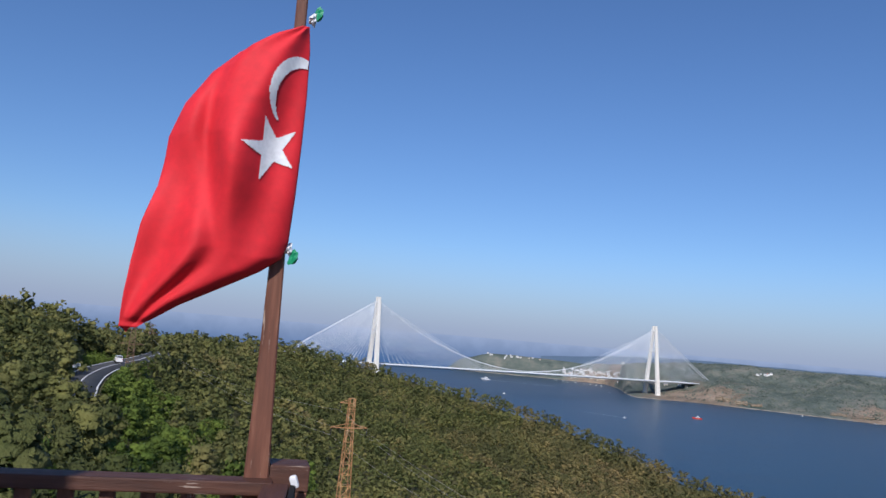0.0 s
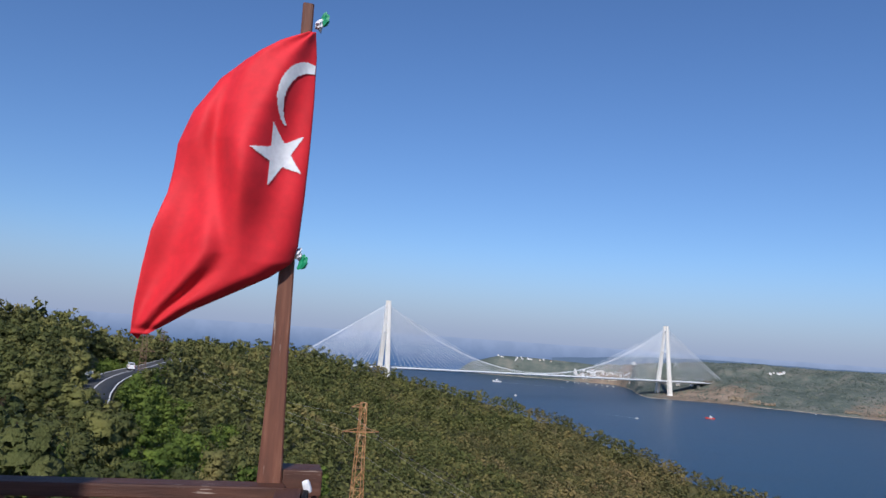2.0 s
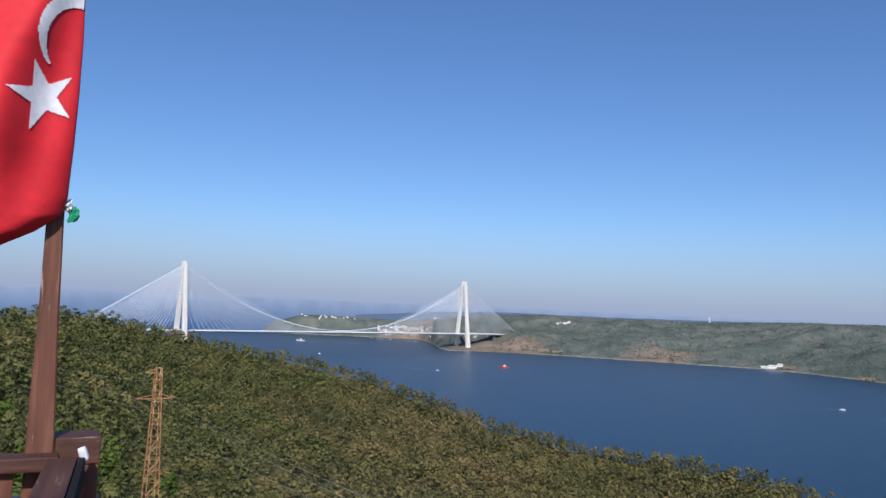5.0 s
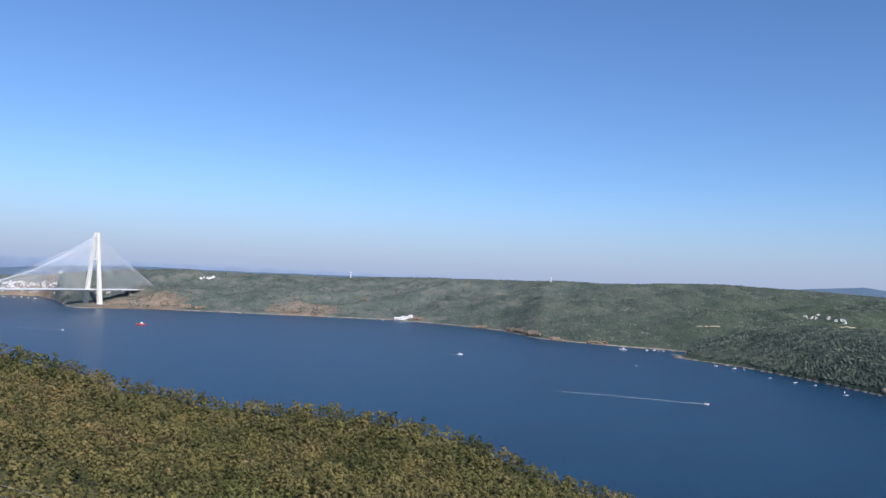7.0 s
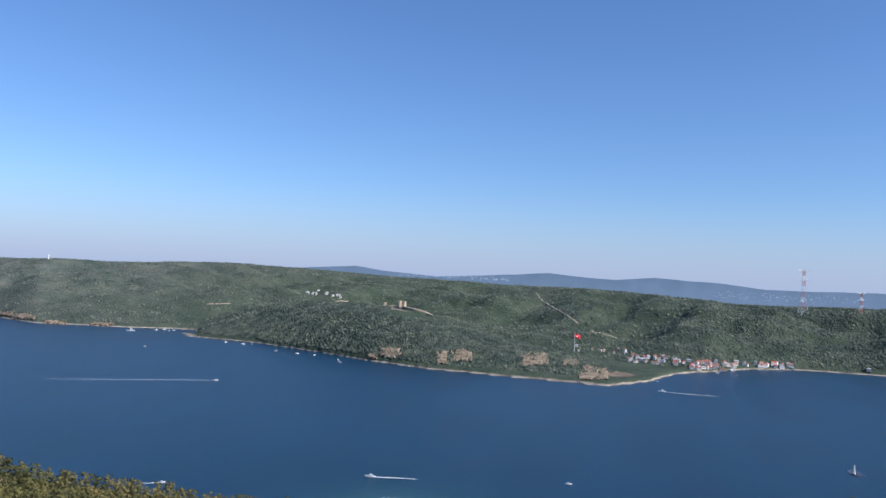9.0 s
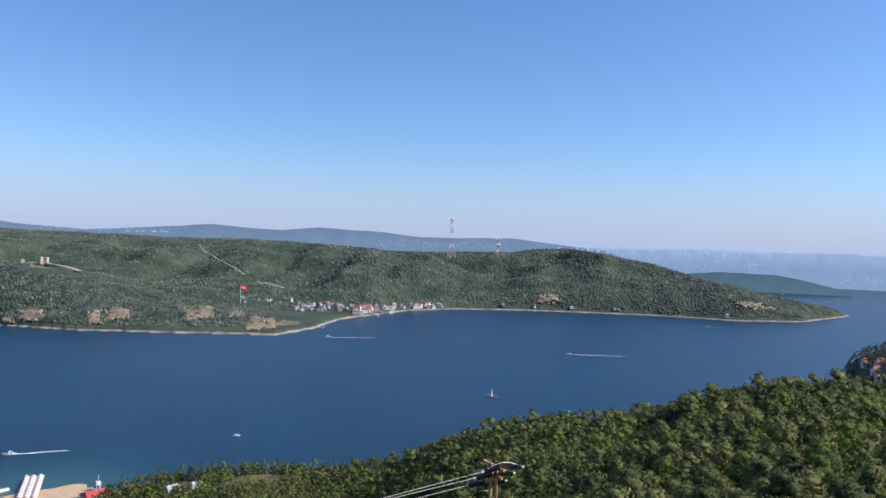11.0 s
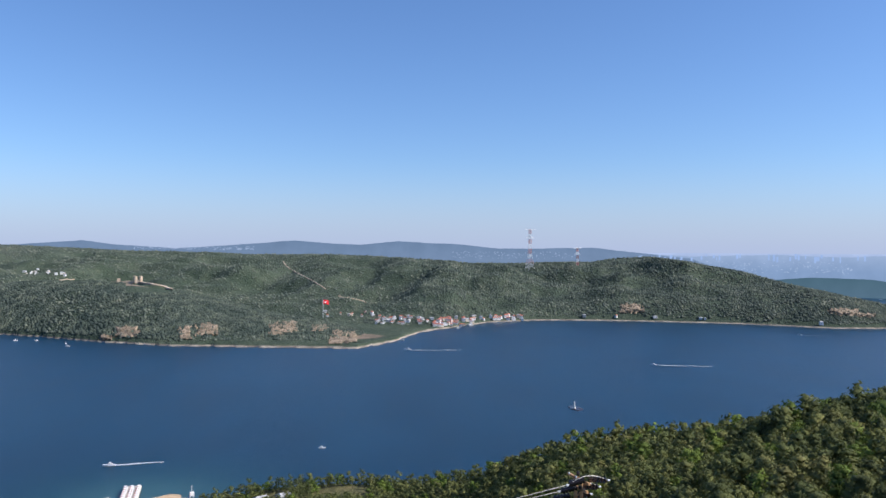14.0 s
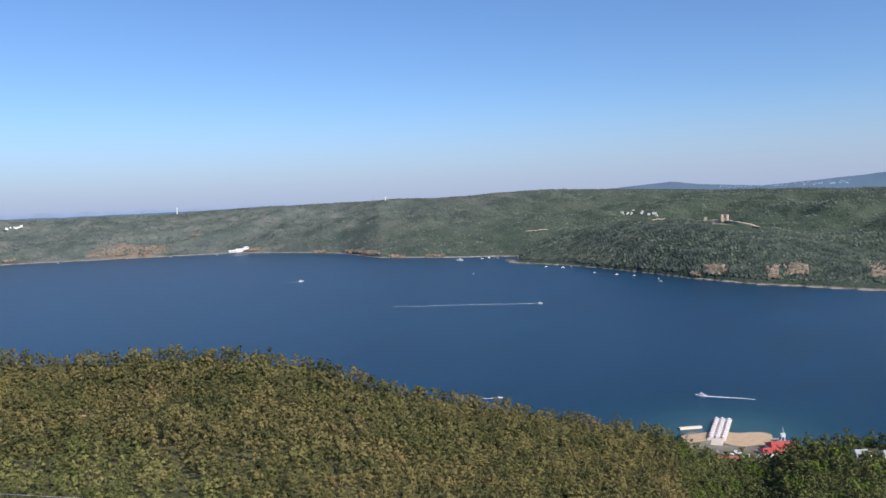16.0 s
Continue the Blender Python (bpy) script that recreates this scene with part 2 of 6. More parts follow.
def water_material():
    m, nt, p = material("sea_water", 0.3, 0, 0.5)
    p.inputs["IOR"].default_value = 1.33
    geo = nt.nodes.new("ShaderNodeNewGeometry")
    big = nt.nodes.new("ShaderNodeTexNoise")
    big.inputs["Scale"].default_value, big.inputs["Detail"].default_value = 0.004, 5
    mp = nt.nodes.new("ShaderNodeMapping")
    mp.inputs["Rotation"].default_value, mp.inputs["Scale"].default_value = (0, 0, 0.9), (1, 3.2, 1)
    nt.links.new(geo.outputs["Position"], mp.inputs["Vector"])
    nt.links.new(mp.outputs["Vector"], big.inputs["Vector"])
    deep = ramp(nt, big.outputs["Fac"], [(0.35, (0.002, 0.024, 0.052)), (0.65, (0.003, 0.033, 0.070))])
    # shallow water turns green over the sand of the cove
    far = nt.nodes.new("ShaderNodeVectorMath")
    far.operation = "DISTANCE"
    far.inputs[1].default_value = (628, 222, 0)
    nt.links.new(geo.outputs["Position"], far.inputs[0])
    mr = nt.nodes.new("ShaderNodeMapRange")
    mr.inputs["From Min"].default_value, mr.inputs["From Max"].default_value = 25, 190
    nt.links.new(far.outputs["Value"], mr.inputs["Value"])
    shoal = ramp(nt, mr.outputs["Result"], [(0, (0.032, 0.092, 0.102)), (0.4, (0.008, 0.046, 0.066)), (1, (0.004, 0.030, 0.060))])
    mask = ramp(nt, mr.outputs["Result"], [(0.15, (0.9, 0.9, 0.9)), (1, (0, 0, 0))])
    nt.links.new(mixed(nt, "MIX", mask, deep, shoal), p.inputs["Base Color"])
    waves = nt.nodes.new("ShaderNodeTexNoise")
    waves.inputs["Scale"].default_value, waves.inputs["Detail"].default_value, waves.inputs["Roughness"].default_value = 0.22, 8, 0.75
    nt.links.new(geo.outputs["Position"], waves.inputs["Vector"])
    relief(nt, p, waves.outputs["Fac"], 0.62, 0.95)
    return m


M_SEA = water_material()


def ground_material():
    m, nt, p = material("hillside_soil", 0.95, 0, 0.2)
    geo = nt.nodes.new("ShaderNodeNewGeometry")
    cols = []
    for scale, stops in ((0.035, [(0.3, (0.044, 0.062, 0.046)), (0.55, (0.068, 0.086, 0.062)), (0.75, (0.105, 0.120, 0.082))]),
                         (0.006, [(0.35, (0.6, 0.7, 0.6)), (0.65, (1.1, 1.1, 1.0))])):
        tex = nt.nodes.new("ShaderNodeTexNoise")
        tex.inputs["Scale"].default_value, tex.inputs["Detail"].default_value, tex.inputs["Roughness"].default_value = scale, 8, 0.7
        nt.links.new(geo.outputs["Position"], tex.inputs["Vector"])
        cols.append(ramp(nt, tex.outputs["Fac"], stops))
    col = mixed(nt, "MULTIPLY", 1.0, cols[0], cols[1])
    # dry scrub on the slopes towards the bridge, greyed by haze painted into the colour
    where, north = nt.nodes.new("ShaderNodeSeparateXYZ"), nt.nodes.new("ShaderNodeMapRange")
    nt.links.new(geo.outputs["Position"], where.inputs[0])
    north.inputs["From Min"].default_value, north.inputs["From Max"].default_value = 1300, 2900
    nt.links.new(where.outputs["Y"], north.inputs["Value"])
    scrub = noise_at(nt, 0.008, 8, 0.7)
    col = mixed(nt, "MIX", north.outputs["Result"], col, ramp(nt, scrub, [(0.34, (0.060, 0.082, 0.070)), (0.5, (0.118, 0.138, 0.116)), (0.66, (0.200, 0.192, 0.156))]))
    # the near hill is drier, olive and brown under its pines
    dry = nt.nodes.new("ShaderNodeVectorMath")
    dry.operation = "LENGTH"
    nt.links.new(geo.outputs["Position"], dry.inputs[0])
    dry_range = nt.nodes.new("ShaderNodeMapRange")
    dry_range.inputs["From Min"].default_value, dry_range.inputs["From Max"].default_value = 800, 1000
    nt.links.new(dry.outputs["Value"], dry_range.inputs["Value"])
    litter = noise_at(nt, 0.05, 8, 0.7)
    col = mixed(nt, "MIX", dry_range.outputs["Result"], ramp(nt, litter, [(0.3, (0.080, 0.082, 0.030)), (0.55, (0.125, 0.116, 0.046)), (0.75, (0.19, 0.145, 0.070))]), col)
    # the lowest metres along the water are bare stone
    sep, mr = nt.nodes.new("ShaderNodeSeparateXYZ"), nt.nodes.new("ShaderNodeMapRange")
    nt.links.new(geo.outputs["Position"], sep.inputs[0])
    mr.inputs["From Min"].default_value, mr.inputs["From Max"].default_value = 1.8, 3.8
    nt.links.new(sep.outputs["Z"], mr.inputs["Value"])
    shore = ramp(nt, mr.outputs["Result"], [(0, (1, 1, 1)), (1, (0, 0, 0))])
    stone = noise_at(nt, 0.03, 5)
    col = mixed(nt, "MIX", shore, col, ramp(nt, stone, [(0.35, (0.16, 0.14, 0.11)), (0.65, (0.40, 0.35, 0.28))]))
    # bare brown earth: the headland cut for the bridge, the village point, the foot of the spur
    for place, reach in (((1120, 3560, 30), 270), ((880, 4450, 30), 260), ((1750, 3150, 40), 190), ((1800, 150, 20), 70), ((2120, 780, 120), 75)):
        far = nt.nodes.new("ShaderNodeVectorMath")
        far.operation = "DISTANCE"
        far.inputs[1].default_value = place
        nt.links.new(geo.outputs["Position"], far.inputs[0])
        frac = nt.nodes.new("ShaderNodeMath")
        frac.operation = "DIVIDE"
        frac.inputs[1].default_value = reach * 2
        nt.links.new(far.outputs["Value"], frac.inputs[0])
        rag = nt.nodes.new("ShaderNodeTexNoise")
        rag.inputs["Scale"].default_value, rag.inputs["Detail"].default_value, rag.inputs["Roughness"].default_value = 0.012, 7, 0.7
        nt.links.new(geo.outputs["Position"], rag.inputs["Vector"])
        both = nt.nodes.new("ShaderNodeMath")
        nt.links.new(frac.outputs[0], both.inputs[0])
        nt.links.new(rag.outputs["Fac"], both.inputs[1])
        mask = ramp(nt, both.outputs[0], [(0.80, (1, 1, 1)), (0.95, (0, 0, 0))])
        col = mixed(nt, "MIX", mask, col, ramp(nt, rag.outputs["Fac"], [(0.35, (0.15, 0.12, 0.085)), (0.65, (0.34, 0.26, 0.19))]))
    nt.links.new(col, p.inputs["Base Color"])
    # low scrub roughens the slopes
    relief(nt, p, noise_at(nt, 0.07, 6, 0.7), 0.9, 6.0)
    return m


M_GROUND = ground_material()
# far sea, hills, city, cape and shore emit their colour, with haze painted in
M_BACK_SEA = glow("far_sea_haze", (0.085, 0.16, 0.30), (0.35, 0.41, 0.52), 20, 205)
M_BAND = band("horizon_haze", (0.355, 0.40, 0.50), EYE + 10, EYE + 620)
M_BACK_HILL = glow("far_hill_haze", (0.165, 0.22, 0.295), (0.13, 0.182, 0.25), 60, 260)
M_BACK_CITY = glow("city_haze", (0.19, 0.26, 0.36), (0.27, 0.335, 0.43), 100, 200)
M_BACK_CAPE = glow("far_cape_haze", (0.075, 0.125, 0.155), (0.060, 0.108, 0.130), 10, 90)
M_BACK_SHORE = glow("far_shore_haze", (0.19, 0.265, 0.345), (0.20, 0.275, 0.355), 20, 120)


# ---- building helpers ----
def at(turn, far, z):
    """The place at that turn (degrees from +y towards -x), that far from the eye's plumb line."""
    return Vector((-math.sin(radians(turn)) * far, math.cos(radians(turn)) * far, z))


def mesh_of(name, co, faces, mat, smooth=False):
    """A mesh from arrays: vertices, and faces all with the same number of corners."""
    co, faces = np.asarray(co, np.float32), np.asarray(faces, np.int32)
    me = bpy.data.meshes.new(name)
    n, k = faces.shape
    me.vertices.add(len(co)), me.loops.add(n * k), me.polygons.add(n)
    me.vertices.foreach_set("co", co.ravel())
    me.loops.foreach_set("vertex_index", faces.ravel())
    me.polygons.foreach_set("loop_start", np.arange(0, n * k, k, dtype=np.int32))
    me.update(calc_edges=True)
    if smooth:
        me.polygons.foreach_set("use_smooth", np.ones(n, bool))
    me.materials.append(mat)
    return me


def soft_normals(me, normals):
    """Shades the leaves of a crown by the crown's own roundness."""
    me.polygons.foreach_set("use_smooth", np.ones(len(me.polygons), bool))
    me.normals_split_custom_set_from_vertices(np.asarray(normals, np.float32))


def part(name, bm, mat, parent=None, label="", m=None):
    """A bmesh as one mesh object under a thing or part."""
    me = bpy.data.meshes.new(name)
    bm.to_mesh(me)
    bm.free()
    me.materials.append(mat)
    ob = new(name, me)
    ob.parent = parent
    if m is not None:
        ob.matrix_basis = m
    return tagged(ob, label)


def shared(name, me, parent, m=None, label=""):
    ob = new(name, me)
    ob.parent = parent
    if m is not None:
        ob.matrix_basis = m
    return tagged(ob, label)


def empty(name, m, label, category, group="", kind=""):
    ob = new(name)
    ob.matrix_basis = m
    return tagged(ob, label, category, group, kind)


def box(bm, size, m=Matrix(), bevel=0.0):
    made = bmesh.ops.create_cube(bm, size=1, matrix=m @ Matrix.Diagonal((*size, 1)))
    if bevel:
        edges = list({e for v in made["verts"] for e in v.link_edges})
        bmesh.ops.bevel(bm, geom=edges, offset=bevel, segments=2, affect="EDGES", profile=0.6)
    return bm


def bar(bm, p, q, r0, r1=None, sides=4):
    """A rod from p to q."""
    p, q = Vector(p), Vector(q)
    m = Matrix.Translation((p + q) / 2) @ (q - p).to_track_quat("Z", "Y").to_matrix().to_4x4()
    bmesh.ops.create_cone(bm, cap_ends=True, segments=sides, radius1=r0, radius2=r0 if r1 is None else r1, depth=(q - p).length, matrix=m)
    return bm


def fresh():
    return bmesh.new()


# ---- ground ----
def table(rows):
    xs = np.array([r[0] for r in rows], float)[::-1]
    ys = np.array([r[1] for r in rows], float)[::-1]
    if xs[0] > xs[-1]:
        xs, ys = xs[::-1], ys[::-1]
    return lambda a: np.interp(a, xs, ys)


# near hill: how far its brow stands at each turn, how low the tree tops there are seen, and the shape of the slope before it
BROW_FAR = table([(180, 150), (60, 130), (35, 240), (29, 265), (25, 275), (23, 340), (18, 430), (12, 560), (5, 620), (-6, 600), (-20, 540), (-35, 470), (-45, 450), (-55, 500),
                  (-66, 560), (-70, 560), (-76, 560), (-80, 540), (-88, 520), (-94, 420), (-100, 330), (-106, 280), (-115, 240), (-122, 240), (-130, 250), (-145, 220), (-180, 150)])
BROW_LOW = table([(180, 1), (60, 0.5), (35, 0.2), (29.5, -0.3), (27.6, -0.5), (26, -0.6), (24.4, -1.3), (23.5, -1.75), (18, -1.6), (13.5, -1.4), (10, -1.5), (7.5, -1.85),
                  (3.3, -2.75), (-0.9, -3.45), (-5, -4.2), (-9, -5.25), (-13, -6.45), (-16.5, -7.6), (-20, -8.45), (-24, -9.15), (-28, -9.4), (-31.5, -9.55),
                  (-35, -9.9), (-39, -10.6), (-42.5, -11.7), (-46.7, -13.1), (-51, -14.1), (-55, -14.75), (-59, -15.5), (-63, -15.9), (-66.5, -16.5),
                  (-68, -17.3), (-70.8, -17.9), (-73.4, -17.6), (-74.1, -16.95), (-75.1, -16.5), (-77.1, -16.15), (-79.8, -15.85), (-84, -15.7), (-88.8, -16.0), (-91, -15.75), (-94.5, -15.2), (-98.4, -13.95), (-102.4, -12.9),
                  (-106.4, -12.25), (-110.3, -11.7), (-114.3, -10.8), (-118.2, -9.4), (-122, -8.6), (-125.4, -8.3), (-128.8, -8.5), (-140, -7), (-180, -3)])
BROW_BEND = table([(180, 1.2), (30, 1.2), (20, 1.1), (12, 0.8), (6, 0.68), (-10, 0.66), (-20, 0.66), (-60, 0.66), (-72, 0.7), (-82, 0.8), (-96, 0.9), (-110, 1.0), (-180, 1.0)])
# far shore: how low its waterline and its skyline are seen, and how deep the slope between them is
SHORE_LOW = table([(3, -2.3), (-1.5, -2.42), (-6.9, -2.45), (-11.6, -2.5), (-12.6, -2.72), (-13.1, -3.05), (-13.8, -3.2), (-18.4, -3.15), (-22, -3.2), (-26.4, -3.25), (-30, -3.27), (-36, -3.3), (-39.7, -3.47), (-43.1, -3.67),
                   (-46, -4.12), (-51.7, -4.31), (-54.8, -4.33), (-55.1, -4.82), (-60, -5.18), (-64.4, -5.7), (-68, -6.18), (-72.5, -6.6), (-78.5, -6.87), (-85.3, -7.07),
                   (-87.8, -6.62), (-89.8, -5.9), (-91.6, -5.58), (-94.8, -5.1), (-98.2, -4.9), (-103, -4.82), (-112.3, -4.77), (-118, -4.83), (-121.9, -4.64), (-124.8, -4.04)])
BACK_SHORE = table([(-54.8, -4.33), (-60, -4.5), (-75, -5.0), (-89.8, -5.7), (-91.6, -5.58)])
SKYLINE = table([(0, -2.6), (-1.2, -1.6), (-3.3, -1.04), (-6.8, -1.02), (-10, -1.2), (-13.0, -0.9), (-17, -0.5), (-21, -0.35), (-25.5, -0.42), (-32, -0.36), (-38, -0.11), (-43, -0.03), (-47, 0.08), (-50.4, 0.05),
                 (-54.3, 0.26), (-58.5, 0.39), (-61.6, 0.27), (-65.6, 0.18), (-69.7, -0.03), (-73.8, -0.1), (-78, -0.24), (-82, -0.22), (-86, -0.27), (-89.8, -0.55), (-92, -0.62), (-93.5, -0.82),
                 (-97.8, -0.76), (-102, -0.68), (-104.2, -0.34), (-106.2, -0.27), (-108.7, -0.59), (-112.3, -1.22), (-116.2, -2.2), (-118, -2.6), (-121, -3.2), (-123.6, -3.64), (-124.9, -4.1)])
DEPTH = table([(0, 150), (-3, 250), (-12.8, 280), (-13.6, 900), (-18, 1100), (-26, 1200), (-36, 1200), (-45, 1300), (-55, 1500), (-65, 1600), (-75, 1700), (-86, 1600), (-92, 1000), (-98, 850), (-106, 750),
               (-115, 450), (-121, 250), (-125, 100)])
SPUR = table([(-54.6, -4.9), (-55.2, -4.4), (-56.4, -3.4), (-58.7, -2.86), (-61, -2.25), (-64, -1.95), (-67.4, -2.0), (-70, -2.2), (-72.7, -2.75), (-76, -3.4), (-79.4, -4.3), (-82.2, -4.75), (-84.6, -5.3), (-86.6, -5.9), (-88, -5.95), (-89.8, -5.6), (-91.4, -5.35)])


ROAD_Z = 184.5
ROAD_TURN = table([(100, 25.4), (150, 24.7), (166, 24.5), (189, 24.0), (205, 23.5), (218, 23.0), (230, 22.45), (242, 21.8), (260, 20.9), (300, 19.7), (360, 19.0)])
ROAD_SEEN = table([(21.0, -3.9), (22.0, -4.15), (22.6, -4.75), (23.2, -5.8), (23.6, -5.2), (24.3, -4.4)])


def wrinkles(x, y, size, seed):
    """Smooth random folds of the land: a sum of slanted waves."""
    rng = np.random.RandomState(seed)
    out = np.zeros_like(x)
    for k in range(14):
        ang, ph, s = rng.rand() * math.pi * 2, rng.rand() * math.pi * 2, size * (0.35 + 1.3 * rng.rand())
        out += np.sin((x * math.cos(ang) + y * math.sin(ang)) / s * math.pi * 2 + ph + 1.3 * np.sin((y * math.cos(ang) - x * math.sin(ang)) / (s * 1.7) + ph * 3)) * (s / size)
    return out / 5.0


def tang(e):
    return np.tan(np.radians(e))


def height(turn, far):
    """The ground's height at each turn and distance."""
    turn, far = np.broadcast_arrays(np.asarray(turn, float), np.asarray(far, float))
    x, y = -np.sin(np.radians(turn)) * far, np.cos(np.radians(turn)) * far
    # near hill
    fc, lo, bend = BROW_FAR(turn), BROW_LOW(turn), BROW_BEND(turn)
    s = np.clip(np.log(np.maximum(far, 9) / 9) / np.log(fc / 9), 0, 1)
    below = lo - 25 * (1 - s) ** bend
    near = EYE + np.minimum(far, fc) * tang(below) - 4.6 * np.clip(far / 60, 0, 1) - 1.2
    near = near + wrinkles(x, y, 70, 3) * 1.6 * np.clip(far / 80, 0, 1) * np.clip((fc - far) / 120, 0.15, 1)
    over = np.maximum(far - fc, 0)
    near = near - over * 0.30 - over ** 2 * 0.0006
    near = np.where(over > 450, -30, near)
    # the cove's beach
    cove = np.clip(1 - np.abs(turn + 70.7) / 4.6, 0, 1)
    beach = np.interp(far, [540, 610, 640, 655, 690, 760], [9, 3.2, 2.2, 0.8, -1.2, -12])
    near = np.where(far > 540, near + (np.maximum(near, beach) - near) * np.clip(cove * 3, 0, 1), near)
    # the road's shelf
    side = np.abs(turn - ROAD_TURN(far)) * far * 0.0175
    shelf = np.clip((9 - side) / 3.5, 0, 1) * np.clip((far - 140) / 8, 0, 1) * np.clip((330 - far) / 25, 0, 1)
    near = near + (ROAD_Z - 0.2 - near) * shelf
    # hill with the town beyond the southern woods
    town_crest = EYE + 950 * tang(np.interp(-turn, [115, 119, 122.6, 124.7, 127, 129.7, 135, 150], [-16, -11.2, -8.2, -6.95, -5.5, -4.4, -3.2, -2])) - 5
    town = town_crest * np.exp(-((far - 950) / 330.0) ** 2) - 4
    town = (town + 4) * np.clip((-121.6 - turn) / 3.4, 0, 1) - 4
    town = np.where((turn < -121.2) & (turn > -165) & (town_crest > 30), town + wrinkles(x, y, 160, 8) * 3, -30)
    town = np.where(far > 1560, -30, np.where(town < 9, town * 3 - 18, town))
    # far shore
    ds = EYE / -tang(SHORE_LOW(turn))
    behind = np.clip((-54.8 - turn) / 12, 0, 1) * np.clip((turn + 91.6) / 5, 0, 1)
    dm = np.where(behind > 0, EYE / -tang(BACK_SHORE(turn)), ds)
    dc = np.minimum(dm + DEPTH(turn), 4890)
    zc = EYE + dc * tang(SKYLINE(turn)) - 5
    u = np.clip((far - dm) / (dc - dm), 0, 1)
    u = u ** (1 + np.interp(-turn, [11.4, 12.2, 14.5, 18.5], [0, 2.0, 1.3, 0]))
    folds = wrinkles(x, y, 420, 5) * 0.5 + wrinkles(x, y, 150, 6) * 0.22
    main = zc * (1 - (1 - u) ** (1.7 - 0.55 * behind)) + folds * 50 * np.clip(zc / 120, 0, 1) * np.clip(u * (1 - u) * 4, 0, 1)
    main = np.minimum(main, EYE + far * tang(SKYLINE(turn)) - 5)
    main = np.where(far < dm, -(dm - far) * 0.25, main + 4.5 * np.clip((far - dm) / 18, 0, 1))
    main = np.where(far > dc, zc - (far - dc) * 0.06, main)
    main = np.where((turn > 0.2) | (turn < -125), -30, main)
    # spur with the ruined castle
    sp = SPUR(turn)
    dsp = ds + 470 * np.clip((sp + 7.2) / 3, 0.05, 1)
    zsp = np.maximum(EYE + dsp * tang(sp) - 5, 7)
    v = np.clip((far - ds) / (dsp - ds), 0, 1)
    spur = zsp * (1 - (1 - v) ** 1.9) + folds * 16 * np.clip(v * (1 - v) * 4, 0, 1)
    spur = np.where(far > dsp, zsp - (far - dsp) * 0.22, spur)
    spur = np.where((turn < -54.6) & (turn > -91.4) & (far > ds), spur, -30)
    flat = np.where((turn < -56) & (turn > -92.5) & (far > ds + 25) & (far < dc), 6.5, -30)
    return np.maximum.reduce([near, town, main, spur, flat, np.full_like(near, -30)])


def ground_sheet():
    turns = np.concatenate([np.linspace(180, 34, 50)[:-1], np.linspace(34, -134, 720), np.linspace(-134, -180, 18)[1:]])
    rings = np.concatenate([[0.3], np.geomspace(5, 700, 120)[:-1], np.linspace(700, 1500, 24)[:-1], np.linspace(1500, 4895, 190)])
    T, D = np.meshgrid(turns, rings)
    Z = height(T, D)
    Z[0] = Z[1].min() - 0.5      # level ground under the terrace
    co = np.stack([-np.sin(np.radians(T)) * D, np.cos(np.radians(T)) * D, Z], -1).reshape(-1, 3)
    n, k = len(rings), len(turns)
    i, j = np.meshgrid(np.arange(n - 1), np.arange(k - 1), indexing="ij")
    q = (i * k + j).ravel()
    faces = np.stack([q, q + k, q + k + 1, q + 1], 1)
    keep = co[faces][:, :, 2].max(1) > -12
    faces = faces[keep]
    used, back_index = np.unique(faces, return_inverse=True)
    ob = new("ground", mesh_of("ground", co[used], back_index.reshape(-1, 4), M_GROUND, True))
    return tagged(ob, "wooded hills with bare soil running down to the strait", "ground", kind="structure")


ground_sheet()


def sea_sheet():
    rings = np.concatenate([[100, 250], np.linspace(400, 4950, 40)])
    turns = np.linspace(0, 2 * math.pi, 181)[:-1]
    co = [(-math.sin(t) * r, math.cos(t) * r, 0) for r in rings for t in turns]
    faces = [(i * 180 + j, i * 180 + (j + 1) % 180, (i + 1) * 180 + (j + 1) % 180, (i + 1) * 180 + j) for i in range(len(rings) - 1) for j in range(180)]
    ob = new("water", mesh_of("water", co, faces, M_SEA, True))
    return tagged(ob, "deep blue rippled water of the strait", "water", kind="structure")


sea_sheet()


def backdrop(name, rows, far, mat, label, bottom=-5.0, rough=0.0, seed=1):
    """A far skyline, beyond everything that can shift: (turn, elevation) rows."""
    ts = np.arange(rows[0][0], rows[-1][0] - 0.01, -0.12)
    e = np.interp(-ts, [-r[0] for r in rows], [r[1] for r in rows])
    rng = np.random.RandomState(seed)
    e = e + rough * (np.convolve(rng.rand(len(ts) + 8), np.ones(9) / 9, "valid") - 0.5)
    co, faces = [], []
    for t, el in zip(ts, e):
        co += [at(t, far, bottom), at(t, far, EYE + far * math.tan(radians(el)))]
    for i in range(len(ts) - 1):
        faces.append((2 * i, 2 * i + 2, 2 * i + 3, 2 * i + 1))
    ob = new(name, mesh_of(name, [tuple(c) for c in co], faces, mat))
    ob.visible_shadow = False
    return tagged(ob, label, "backdrop", kind="structure")


